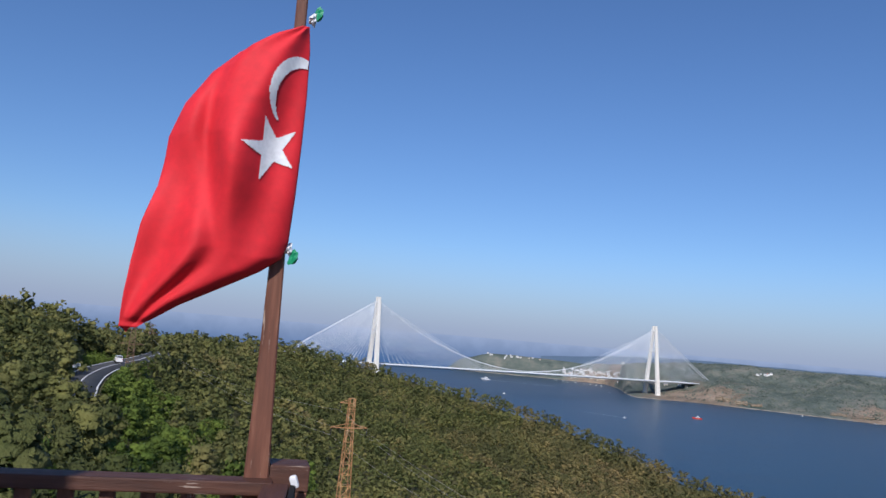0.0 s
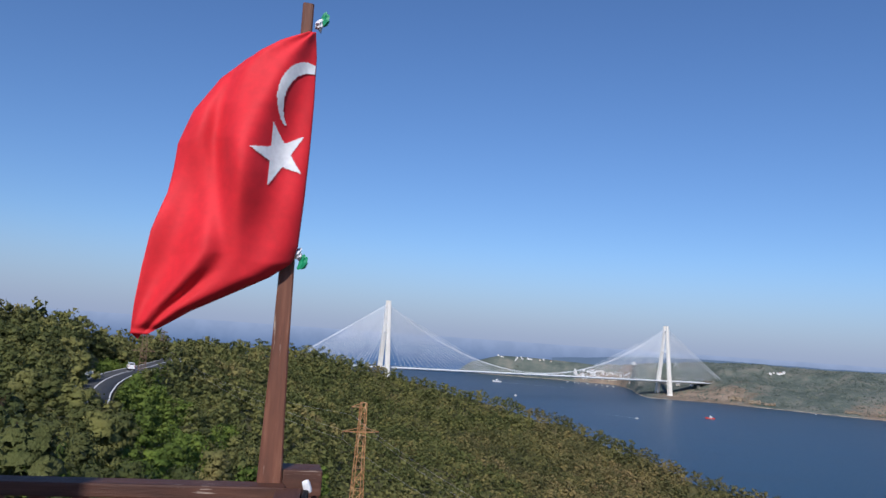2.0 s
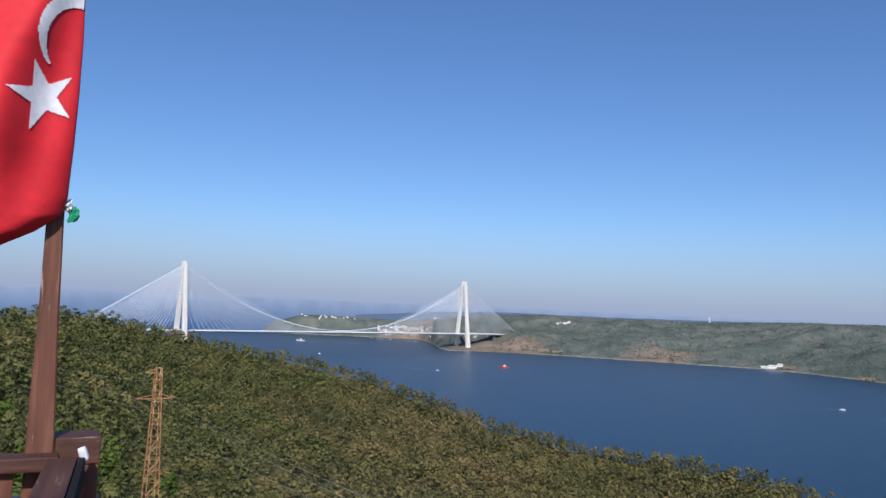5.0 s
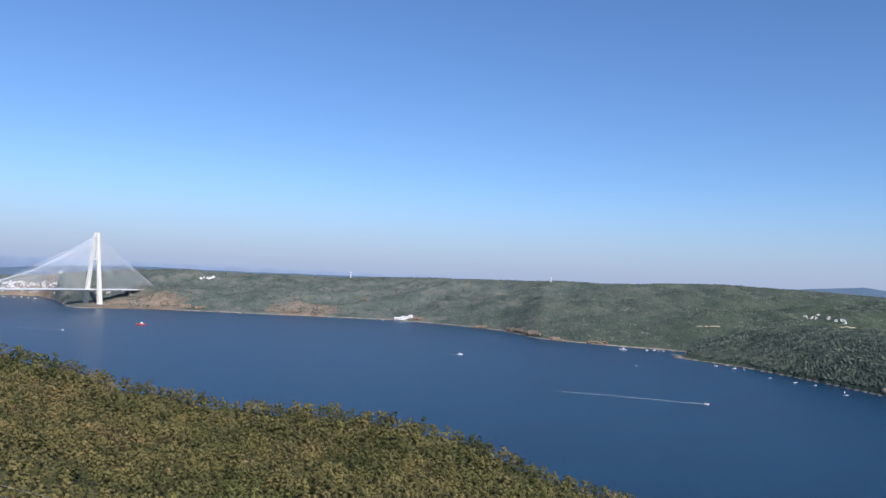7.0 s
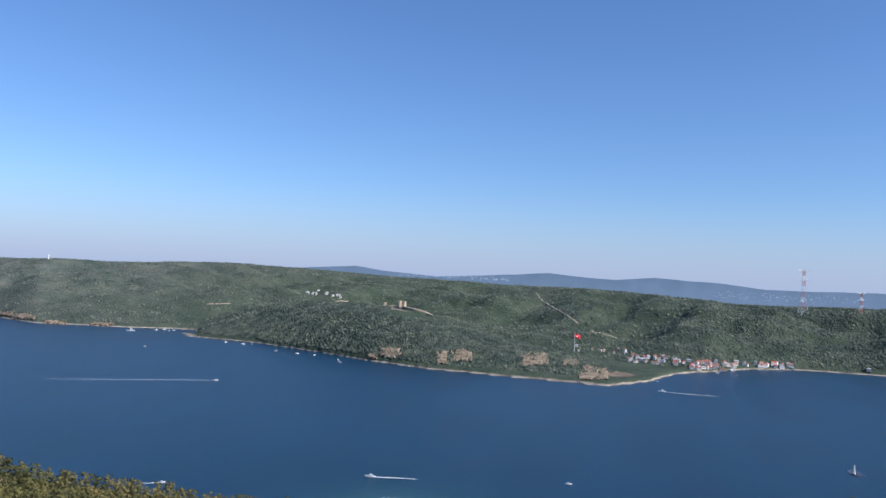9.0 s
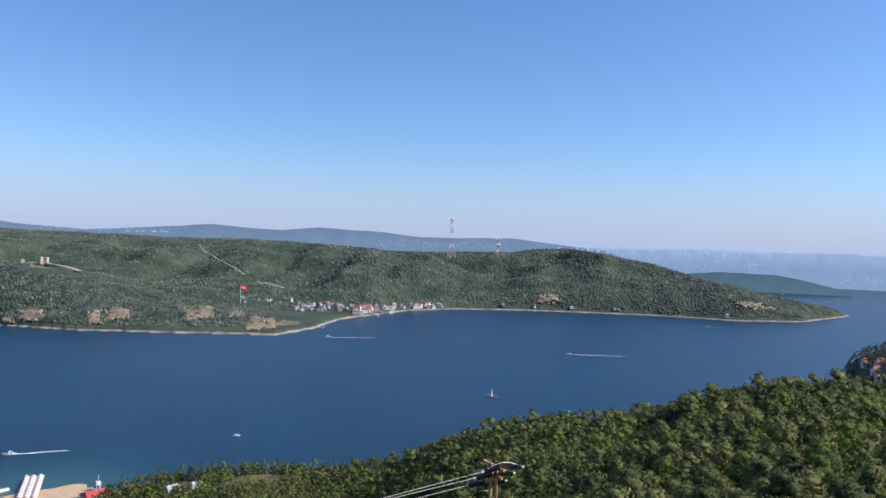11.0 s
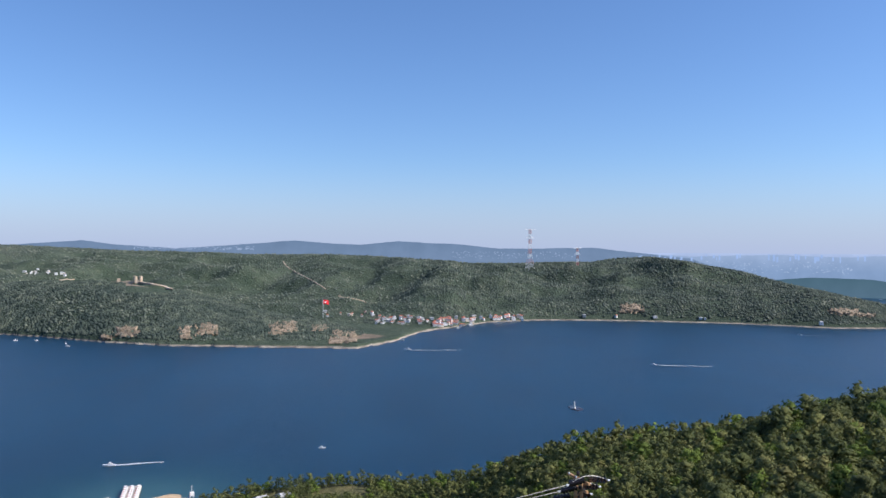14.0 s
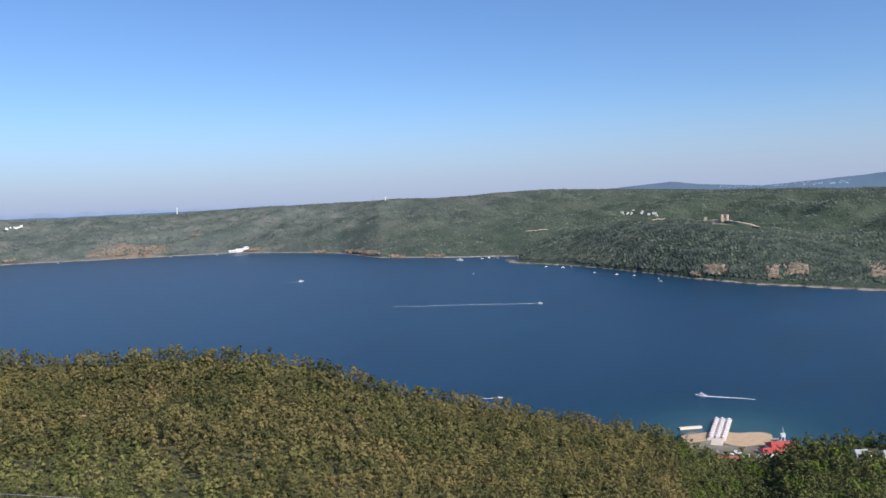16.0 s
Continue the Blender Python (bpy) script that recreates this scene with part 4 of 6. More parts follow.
KINDS = []
rng = np.random.RandomState(11)
for kind, mat, radius, tall, flat, label in (
        ("pine", M_PINE, 2.7, 4.6, 0.75, "dark green pine with a rounded ragged crown on the slope"),
        ("pine", M_PINE, 2.4, 5.4, 0.85, "dark green pine with a rounded ragged crown on the slope"),
        ("pine", M_PINE, 3.0, 4.2, 0.7, "dark green pine with a rounded ragged crown on the slope"),
        ("oak", M_OAK, 2.6, 3.8, 0.9, "bright green broadleaved tree among the pines"),
        ("pine", M_DRY, 2.6, 4.4, 0.8, "browned dry pine among the green ones")):
    co, nor = bough_crown(rng, 34, 36, 0.17 if kind == "pine" else 0.19, radius, tall, 0.6 if kind == "pine" else 0.8, 0.5, 0.6, flat)
    me = mesh_of("crown", co, np.arange(len(co)).reshape(-1, 3), mat)
    soft_normals(me, nor)
    KINDS.append((kind, me, trunk_mesh(rng, 3.6, 0.17), label))

BARE = [(-44.8, -13.6), (-47.5, -15.2), (-51.3, -16.9), (-16.8, -13.9), (-13.6, -13.2), (-37.0, -14.5), (-39.8, -17.2), (-25.6, -13.0), (-46.5, -18.2)]


def wood_spots():
    """Places for the trees of the near hill: turn, distance, ground height, size."""
    rng = np.random.RandomState(5)
    n = 42000
    t = 34 - 168 * rng.rand(n)
    fc = BROW_FAR(t)
    d = np.where(rng.rand(n) < 0.55, np.sqrt(rng.rand(n)) * 640, fc * (0.62 + 0.38 * rng.rand(n)) + 20 * rng.rand(n))
    s = 0.62 + 0.45 * rng.rand(n) + 0.15 * ((t < -95) | (t > 8))
    z = height(t, d)
    ok = (d > 26) & (d < fc + 10) & (z > 4)
    # the road and the view of it stay clear
    ok &= ~((np.abs(t - ROAD_TURN(d)) * d * 0.0175 < 5) & (d > 146) & (d < 330))
    top = np.degrees(np.arctan((z + 7 * s - EYE) / d))
    low_kind = (t > 21.2) & (t < 24.4) & (d < 215) & (top > ROAD_SEEN(t))
    s = np.where(low_kind, (EYE + d * tang(ROAD_SEEN(t) - 0.05) - z) / 7.5, s)
    ok &= s > 0.28
    top = np.degrees(np.arctan((z + 7 * s - EYE) / d))
    ok &= ~((t > 20.5) & (t < 25.5) & (d > 205) & (d < 270) & (top > -3.2))
    # no near crown rises over the brow's line, nor hides the pylon or the beach
    line = BROW_LOW(t) + 0.06 + 0.16 * rng.rand(n)
    sink = np.clip(d * (tang(top) - tang(line)), 0, 4.0) * (d > fc * 0.75)
    z = z - sink
    top = np.degrees(np.arctan((z + 7 * s - EYE) / d))
    ok &= top < line + 0.12
    ok &= ~((np.abs(t - 6.2) < 1.6) & (d < 150) & (top > -13.4))
    ok &= ~((t < -66.8) & (t > -76.0) & (d > np.where(np.abs(t + 73.6) < 1.0, 588, 617)))
    ok &= ~((np.abs(t + 70.4) < 0.9) & (d < 592) & (d > 560) & (top > -19.15))
    ok &= ~((t < -67.6) & (t > -73.9) & (top > -17.05 - 0.3 * (rng.rand(n) < 0.6)))
    ok &= ~((np.abs(t + 101.4) < 3) & (d < 40) & (top > -18.5))
    ok &= top > -27
    for ht in (-79.6, -83.4, -85.2, -72.3):
        ok &= ~((np.abs(t - ht) < 0.9) & (d > fc - 60) & (d < fc - 4) & (top > -16.9))
    low = np.degrees(np.arctan((z + 2.5 - EYE) / d))
    for bt, bl in BARE:
        ok &= ~((np.abs(t - bt) < 0.55) & (np.abs(low - bl) < 0.28))
    return np.stack([t, d, z, s], 1)[ok]


SPOTS = wood_spots()
SPOTS = SPOTS[np.argsort(SPOTS[:, 1])]


def sparse(spots, gap):
    """Drops every place that stands within gap metres of one already kept."""
    cells, kept = {}, []
    for row in spots:
        x, y = -math.sin(radians(row[0])) * row[1], math.cos(radians(row[0])) * row[1]
        i, j = int(x // gap), int(y // gap)
        if all((x - p) ** 2 + (y - q) ** 2 > gap * gap for a in (-1, 0, 1) for b in (-1, 0, 1) for p, q in cells.get((i + a, j + b), ())):
            cells.setdefault((i, j), []).append((x, y))
            kept.append(row)
    return np.array(kept)


SPOTS = sparse(SPOTS, 2.7)
NEAR, REST = SPOTS[:230], SPOTS[230:]


def near_trees():
    rng = np.random.RandomState(21)
    for t, d, z, s in NEAR:
        w = rng.rand()
        k = 4 if w < 0.10 else (3 if w < 0.22 + (0.35 if -2 < t < 22.5 else 0) else int(rng.rand() * 3))
        kind, crown, trunk, label = KINDS[k]
        p = at(t, d, z - 0.2)
        root = empty(kind + "_tree", pose(p.x, p.y, p.z, 0, 0, rng.rand() * 360), label, "tree", "trees on the near slope")
        root.scale = (s, s, s * (0.9 + 0.25 * rng.rand()))
        shared("trunk", trunk, root)
        shared("crown", crown, root, pose(0, 0, 2.2))


near_trees()


def wood(name, spots, forms, mat, label, seed):
    """Many trees in one mesh, each a turned and scaled copy of one of a few crowns."""
    rng = np.random.RandomState(seed)
    out, nors = [], []
    pick = rng.randint(len(forms), size=len(spots))
    ang, jig = rng.rand(len(spots)) * 6.28, 0.85 + 0.4 * rng.rand(len(spots))
    x, y = -np.sin(np.radians(spots[:, 0])) * spots[:, 1], np.cos(np.radians(spots[:, 0])) * spots[:, 1]
    for k, (form, nor) in enumerate(forms):
        q = np.where(pick == k)[0]
        c, sn, sc = np.cos(ang[q])[:, None], np.sin(ang[q])[:, None], spots[q, 3][:, None]
        v = np.empty((len(q), len(form), 3), np.float32)
        v[:, :, 0] = x[q][:, None] + (form[:, 0] * c - form[:, 1] * sn) * sc
        v[:, :, 1] = y[q][:, None] + (form[:, 0] * sn + form[:, 1] * c) * sc
        v[:, :, 2] = spots[q, 2][:, None] + form[:, 2] * sc * jig[q][:, None]
        out.append(v.reshape(-1, 3))
        w = np.empty_like(v)
        w[:, :, 0], w[:, :, 1], w[:, :, 2] = nor[:, 0] * c - nor[:, 1] * sn, nor[:, 0] * sn + nor[:, 1] * c, nor[:, 2]
        nors.append(w.reshape(-1, 3))
    co = np.concatenate(out)
    me = mesh_of(name, co, np.arange(len(co)).reshape(-1, 3), mat)
    soft_normals(me, np.concatenate(nors))
    return tagged(new(name, me), label, "woods", kind="stuff")


rng = np.random.RandomState(31)
FINE, FORMS, COARSE = [], [], []
for k in range(6):
    for forms, boughs, leaves, leaf in ((FINE, 22, 38, 0.19), (FORMS, 12, 16, 0.28), (COARSE, 6, 9, 0.46)):
        c, nor = bough_crown(rng, boughs, leaves, leaf, 2.2 + 0.6 * rng.rand(), 3.6 + 1.4 * rng.rand(), 0.6, 0.4, 0.66, 0.7, BALL if forms is FINE else BUD)
        c[:, 2] += 1.6
        forms.append((c, nor))
AT_BROW = REST[:, 1] > BROW_FAR(REST[:, 0]) * 0.88
REST[:, 3] *= np.where((REST[:, 1] > 240) & ~AT_BROW, 1.4, 1.15)
REST[:, 2] -= 0.6 * REST[:, 3] + np.where(AT_BROW, 2.3 * REST[:, 3], 0)
REST[:, 3] *= np.where(AT_BROW, 1.4, 1.0)
SOUTH = REST[:, 0] < -67 - (REST[:, 1] < 420) * 4
NORTH = REST[:, 0] > -3 + 3 * np.sin(REST[:, 1] * 0.03)
SCRUB = (REST[:, 0] < -10) & (REST[:, 0] > -44) & (REST[:, 1] < np.interp(-REST[:, 0], [10, 16, 22, 25, 30.6, 35, 38, 44], [150, 250, 320, 345, 275, 204, 150, 120]) + 14 * np.sin(REST[:, 0] * 1.7))
REST[:, 3] *= np.where(SCRUB, 0.9, 1.0)
LEAFY = (REST[:, 0] < 22.6) & (REST[:, 0] > 3) & (REST[:, 1] > 60) & (REST[:, 1] < 215) & ((np.sin(REST[:, 0] * 1.9 + REST[:, 1] * 0.05) > 0.55) | (np.abs(REST[:, 0] - 19.5 - (REST[:, 1] - 120) * 0.025) < 2.0))
GLADE = np.sin(REST[:, 0] * 1.1 + REST[:, 1] * 0.045) + np.sin(REST[:, 0] * 2.7 - REST[:, 1] * 0.09) > 1.2
for near_edge, far_edge, forms in ((0, 125, FINE), (125, 240, FORMS), (240, 900, COARSE)):
    zone = (REST[:, 1] >= near_edge) & (REST[:, 1] < far_edge)
    for name, pick, mat, label in (("pine_wood", zone & ~SOUTH & ~LEAFY & ~NORTH & ~SCRUB, M_WOOD_NEAR, "olive green pine wood covering the near hillside"),
                                   ("pine_wood", zone & NORTH & ~LEAFY, M_WOOD_NORTH, "dark green pine wood on the northern slope"),
                                   ("scrub_wood", zone & SCRUB, M_SCRUB, "light olive scrub of young pines on the lower slope"),
                                   ("pine_wood", zone & SOUTH & ~GLADE, M_WOOD_SOUTH, "green mixed wood on the southern slope"),
                                   ("leafy_wood", zone & LEAFY & ~SOUTH, M_OAK, "bright green leafy thicket in the hollow"),
                                   ("leafy_wood", zone & SOUTH & GLADE, M_OAK, "bright green leafy trees among the southern pines")):
        if pick.any():
            wood(name, REST[pick], forms, mat, label, 41 + near_edge)


def road_shrubs():
    """Low shrubs that grow up the banks on both sides of the road."""
    rng = np.random.RandomState(57)
    n = 1500
    t, d = 20.0 + 6.0 * rng.rand(n), 150 + 150 * rng.rand(n)
    z = height(t, d)
    side = np.abs(t - ROAD_TURN(d)) * d * 0.0175
    lim = np.where((d < 179) & (side < 10), EYE + d * tang(ROAD_SEEN(t)), ROAD_Z + 1.4)
    s = np.minimum(0.5 + 0.3 * rng.rand(n), (lim - z) / 7.0)
    ok = (s > 0.1) & ((side > 5.2) | (d < 148)) & (z < ROAD_Z + 0.5) & (side < 22)
    wood("shrubs", np.stack([t, d, z - 0.6 * s, s], 1)[ok], COARSE, M_OAK, "low green shrubs on the road banks", 58)


road_shrubs()


def castle_yard(t, d, z):
    """The open ground round the ruined castle."""
    low = np.degrees(np.arctan((z - EYE) / d))
    return (np.abs(t + 71.0) < 1.5) & (low > -2.95) & (low < -2.05)


def far_wood():
    rng = np.random.RandomState(51)
    n = 130000
    t = -1 - 125 * rng.rand(n)
    d = 1550 + 3200 * rng.rand(n) ** 0.8
    z = height(t, d)
    # denser in the hollows and on the castle's spur, thin on the open slopes
    x, y = -np.sin(np.radians(t)) * d, np.cos(np.radians(t)) * d
    thick = wrinkles(x, y, 330, 12)
    ok = (z > 9) & ((thick > -0.3) | (rng.rand(n) < 0.6))
    ok &= ~castle_yard(t, d, z)
    t, d, z = t[ok][:62000], d[ok][:62000], z[ok][:62000]
    s = 3.0 + 3.4 * rng.rand(len(t)) ** 2
    forms = []
    for k in range(6):
        v = BUD[0] * (0.75 + 0.5 * rng.rand(6, 1)) * np.array([1, 1, 0.95])
        f = BUD[1][:4]
        soft = v + np.array([0, 0, 0.35])
        soft /= np.linalg.norm(soft, axis=1, keepdims=True)
        forms.append((v[f].reshape(-1, 3), soft[f].reshape(-1, 3)))
    wood("far_woods", np.stack([t, d, z, s], 1), forms, M_WOOD_FAR_HAZED, "dense woods on the hills across the strait, green greyed by painted haze", 61)
    # darker broadleaved woods on the castle's spur and over the southern shore
    n = 90000
    t = np.where(rng.rand(n) < 0.52, -56 - 31 * rng.rand(n), -90 - 34.5 * rng.rand(n))
    ds = EYE / -tang(SHORE_LOW(t))
    d = ds + 25 + rng.rand(n) * np.where(t > -90, 470 * np.clip((-55.5 - t) / 7, 0.1, 1), DEPTH(t) * 1.05)
    z = height(t, d)
    x, y = -np.sin(np.radians(t)) * d, np.cos(np.radians(t)) * d
    ok = (z > 9) & ((wrinkles(x, y, 190, 14) > -0.45) | (rng.rand(n) < 0.3)) & ~((t < -79) & (t > -91) & (rng.rand(n) < 0.15))
    ok &= ~castle_yard(t, d, z)
    t, d, z = t[ok][:52000], d[ok][:52000], z[ok][:52000]
    s = 2.6 + 2.8 * rng.rand(len(t)) ** 1.5
    wood("shore_woods", np.stack([t, d, z - 0.5, s], 1), forms, M_WOOD_DARK_HAZED, "dense darker woods on the castle spur and shore slopes, tinted with painted haze", 62)


far_wood()
town_spots = np.array([(t, d, float(height(t, d)), s) for t, d, s in zip(-121 - 14 * rng.rand(1500), 640 + 420 * rng.rand(1500), 0.9 + 0.5 * rng.rand(1500)) if float(height(t, d)) > 6])
wood("town_hill_woods", town_spots, COARSE, M_WOOD_DARK_HAZED, "dark trees on the slope above the small town", 71)


# ---- road and what stands along it ----
def ribbon(name, pts, width, z_off, mat, label, category, kind="structure", thick=0.0):
    """A strip that follows ground points, width metres wide."""
    pts = [Vector(p) for p in pts]
    co, faces = [], []
    for i, p in enumerate(pts):
        d = (pts[min(i + 1, len(pts) - 1)] - pts[max(i - 1, 0)])
        n = Vector((-d.y, d.x, 0)).normalized() * width / 2
        co += [p + n + Vector((0, 0, z_off)), p - n + Vector((0, 0, z_off))]
        if thick:
            co += [p - n + Vector((0, 0, z_off - thick)), p + n + Vector((0, 0, z_off - thick))]
    k = 4 if thick else 2
    for i in range(len(pts) - 1):
        a, b = i * k, (i + 1) * k
        for j in range(k if thick else 1):
            faces.append((a + j, a + (j + 1) % k, b + (j + 1) % k, b + j))
    return tagged(new(name, mesh_of(name, [tuple(c) for c in co], faces, mat)), label, category, kind=kind)


ROAD = [at(float(ROAD_TURN(d)), d, ROAD_Z) for d in range(148, 325, 6)]
ribbon("road", ROAD, 8.0, 0.05, M_ROAD, "grey asphalt road curving through the pines", "road", thick=0.3)
for off in (-3.7, 3.7, 0.0):
    pts = []
    for i, p in enumerate(ROAD):
        d = (ROAD[min(i + 1, len(ROAD) - 1)] - ROAD[max(i - 1, 0)])
        pts.append(p + Vector((-d.y, d.x, 0)).normalized() * off)
    ribbon("road_marking", pts, 0.28, 0.062, M_LINE, "white line painted on the asphalt", "road marking")
LOWER = [at(t, d, float(height(t, d))) for t, d in ((22, 30), (19.5, 33), (17.4, 36), (15.5, 40), (14, 46), (12.5, 54))]
LOWER = [Vector((p.x, p.y, EYE - math.hypot(p.x, p.y) * math.tan(radians(13.0)))) for p in LOWER]
ribbon("road", LOWER, 6.0, 0.0, M_ROAD, "shaded asphalt road below the terrace", "road", thick=6.0)
ribbon("road_marking", [p + Vector((1.0, 1.6, 0)) for p in LOWER], 0.16, 0.012, M_LINE, "white line painted on the asphalt", "road marking")


def van(m):
    root = empty("van", m, "white van driving on the curving road", "car")
    bm = box(fresh(), (1.8, 4.4, 1.15), Matrix.Translation((0, 0, 0.92)), 0.16)
    box(bm, (1.66, 3.1, 0.62), Matrix.Translation((0, -0.35, 1.7)), 0.2)
    part("body", bm, M_CAR, root)
    part("rear_window", box(fresh(), (1.4, 0.05, 0.42), Matrix.Translation((0, -1.9, 1.72)), 0.02), M_PANE, root, "dark rear window")
    for s in (-1, 1):
        part("side_window", box(fresh(), (0.05, 2.5, 0.4), Matrix.Translation((s * 0.82, -0.35, 1.74)), 0.02), M_PANE, root)
        part("tail_light", box(fresh(), (0.16, 0.05, 0.3), Matrix.Translation((s * 0.78, -2.2, 1.1)), 0.02), M_REDHULL, root)
        for y in (-1.4, 1.4):
            bm = fresh()
            bmesh.ops.create_cone(bm, cap_ends=True, segments=16, radius1=0.34, radius2=0.34, depth=0.22, matrix=pose(s * 0.8, y, 0.34, 0, 90, 0))
            part("wheel", bm, M_BLACK, root)
    part("number_plate", box(fresh(), (0.5, 0.03, 0.12), Matrix.Translation((0, -2.21, 0.7))), M_LINE, root)


p = at(22.15, 240, ROAD_Z + 0.06)
van(pose(p.x, p.y, p.z, 0, 0, 28))
for t, d in ((24.75, 196), (24.55, 201)):
    p = at(t, d, float(height(t, d)))
    root = empty("road_sign", pose(p.x, p.y, p.z, 0, 0, 22), "small white road sign beside the bend", "road sign", "signs at the bend")
    part("pole", bar(fresh(), (0, 0, 0), (0, 0, 2.2), 0.05, sides=6), M_GALV, root)
    part("plate", box(fresh(), (0.9, 0.05, 0.9), Matrix.Translation((0, -0.06, 1.9)), 0.02), M_LINE, root)


# ---- pylons and wires ----
def lattice(root, rows, r, mat, panels):
    """Four corner legs through (height, half width) rows, with cross braces on every face."""
    def corner(k, z):
        w = float(np.interp(z, [a for a, _ in rows], [b for _, b in rows]))
        return Vector(((1, 1, -1, -1)[k] * w, (1, -1, -1, 1)[k] * w, z))
    top = rows[-1][0]
    for k in range(4):
        bm = fresh()
        for (z0, _), (z1, _) in zip(rows, rows[1:]):
            bar(bm, corner(k, z0), corner(k, z1), r, sides=4)
        part("leg", bm, mat, root)
    for k in range(4):
        bm = fresh()
        for i in range(panels):
            z0, z1 = top * i / panels, top * (i + 1) / panels
            a, b = (k, (k + 1) % 4) if i % 2 else ((k + 1) % 4, k)
            bar(bm, corner(a, z0), corner(b, z1), r * 0.6, sides=3)
            bar(bm, corner(a, z1), corner(b, z1), r * 0.5, sides=3)
        part("bracing", bm, mat, root)


def arm(root, z, half, r, mat, w):
    bm = fresh()
    for s in half:
        for q in (-1, 1):
            bar(bm, (0, q * w, z), (s, 0, z + 0.05), r, sides=4)
        bar(bm, (0, 0, z + 0.9), (s, 0, z + 0.08), r, sides=4)
        bar(bm, (s * 0.5, 0.5 * w, z), (s * 0.5, -0.5 * w, z), r * 0.7, sides=3)
    part("crossarm", bm, mat, root)


def insulator(root, p, long=1.3, r=0.13):
    bm = fresh()
    bar(bm, p, p - Vector((0, 0, long)), 0.025, sides=5)
    for k in range(7):
        bmesh.ops.create_cone(bm, cap_ends=True, segments=8, radius1=r, radius2=r * 0.5, depth=0.09, matrix=Matrix.Translation(p - Vector((0, 0, long * (k + 0.8) / 7.6))))
    part("insulator", bm, M_PORC, root, "dark ribbed insulator")


PYLON = at(6.2, 152, EYE - 152 * math.tan(radians(14.6)))
PYLON_TURN = 24.0


def rusty_pylon():
    h = EYE - 152 * math.tan(radians(5.05)) - PYLON.z
    root = empty("power_pylon", pose(PYLON.x, PYLON.y, PYLON.z, 0, 0, PYLON_TURN), "rusty lattice power pylon standing among the trees", "pylon")
    lattice(root, [(-4, 1.5), (0, 1.25), (h * 0.78, 0.62), (h, 0.5)], 0.085, M_RUST, 13)
    arm(root, h - 5.5, (-3.7, 3.5), 0.07, M_RUST, 0.6)
    arm(root, h - 0.9, (-2.3,), 0.07, M_RUST, 0.5)
    for x, z in ((-3.6, h - 5.5), (3.4, h - 5.5), (-2.2, h - 0.9)):
        insulator(root, Vector((x, 0, z)))
    return [root.matrix_basis @ Vector((x, 0, z - 1.35)) for x, z in ((-3.6, h - 5.5), (3.4, h - 5.5), (-2.2, h - 0.9))]


ENDS_A = rusty_pylon()
for t, d, up, low in ((21.45, 232, -1.15, -5.6), (20.35, 345, -0.95, -3.2)):
    h = d * (math.tan(radians(up)) - math.tan(radians(low)))
    p = at(t, d, EYE + d * math.tan(radians(low)))
    root = empty("power_pylon", pose(p.x, p.y, p.z, 0, 0, 20), "brown lattice power pylon beside the road", "pylon", "brown pylons by the road")
    lattice(root, [(-3, 1.5), (0, 1.3), (h, 0.5)], 0.10, M_DULLRUST, 11)
    arm(root, h * 0.72, (-3.0, 3.0), 0.07, M_DULLRUST, 0.6)
    arm(root, h * 0.95, (-2.0, 2.0), 0.07, M_DULLRUST, 0.5)

POLE_B = at(-101.5, 36, EYE - 36 * math.tan(radians(15.7)))


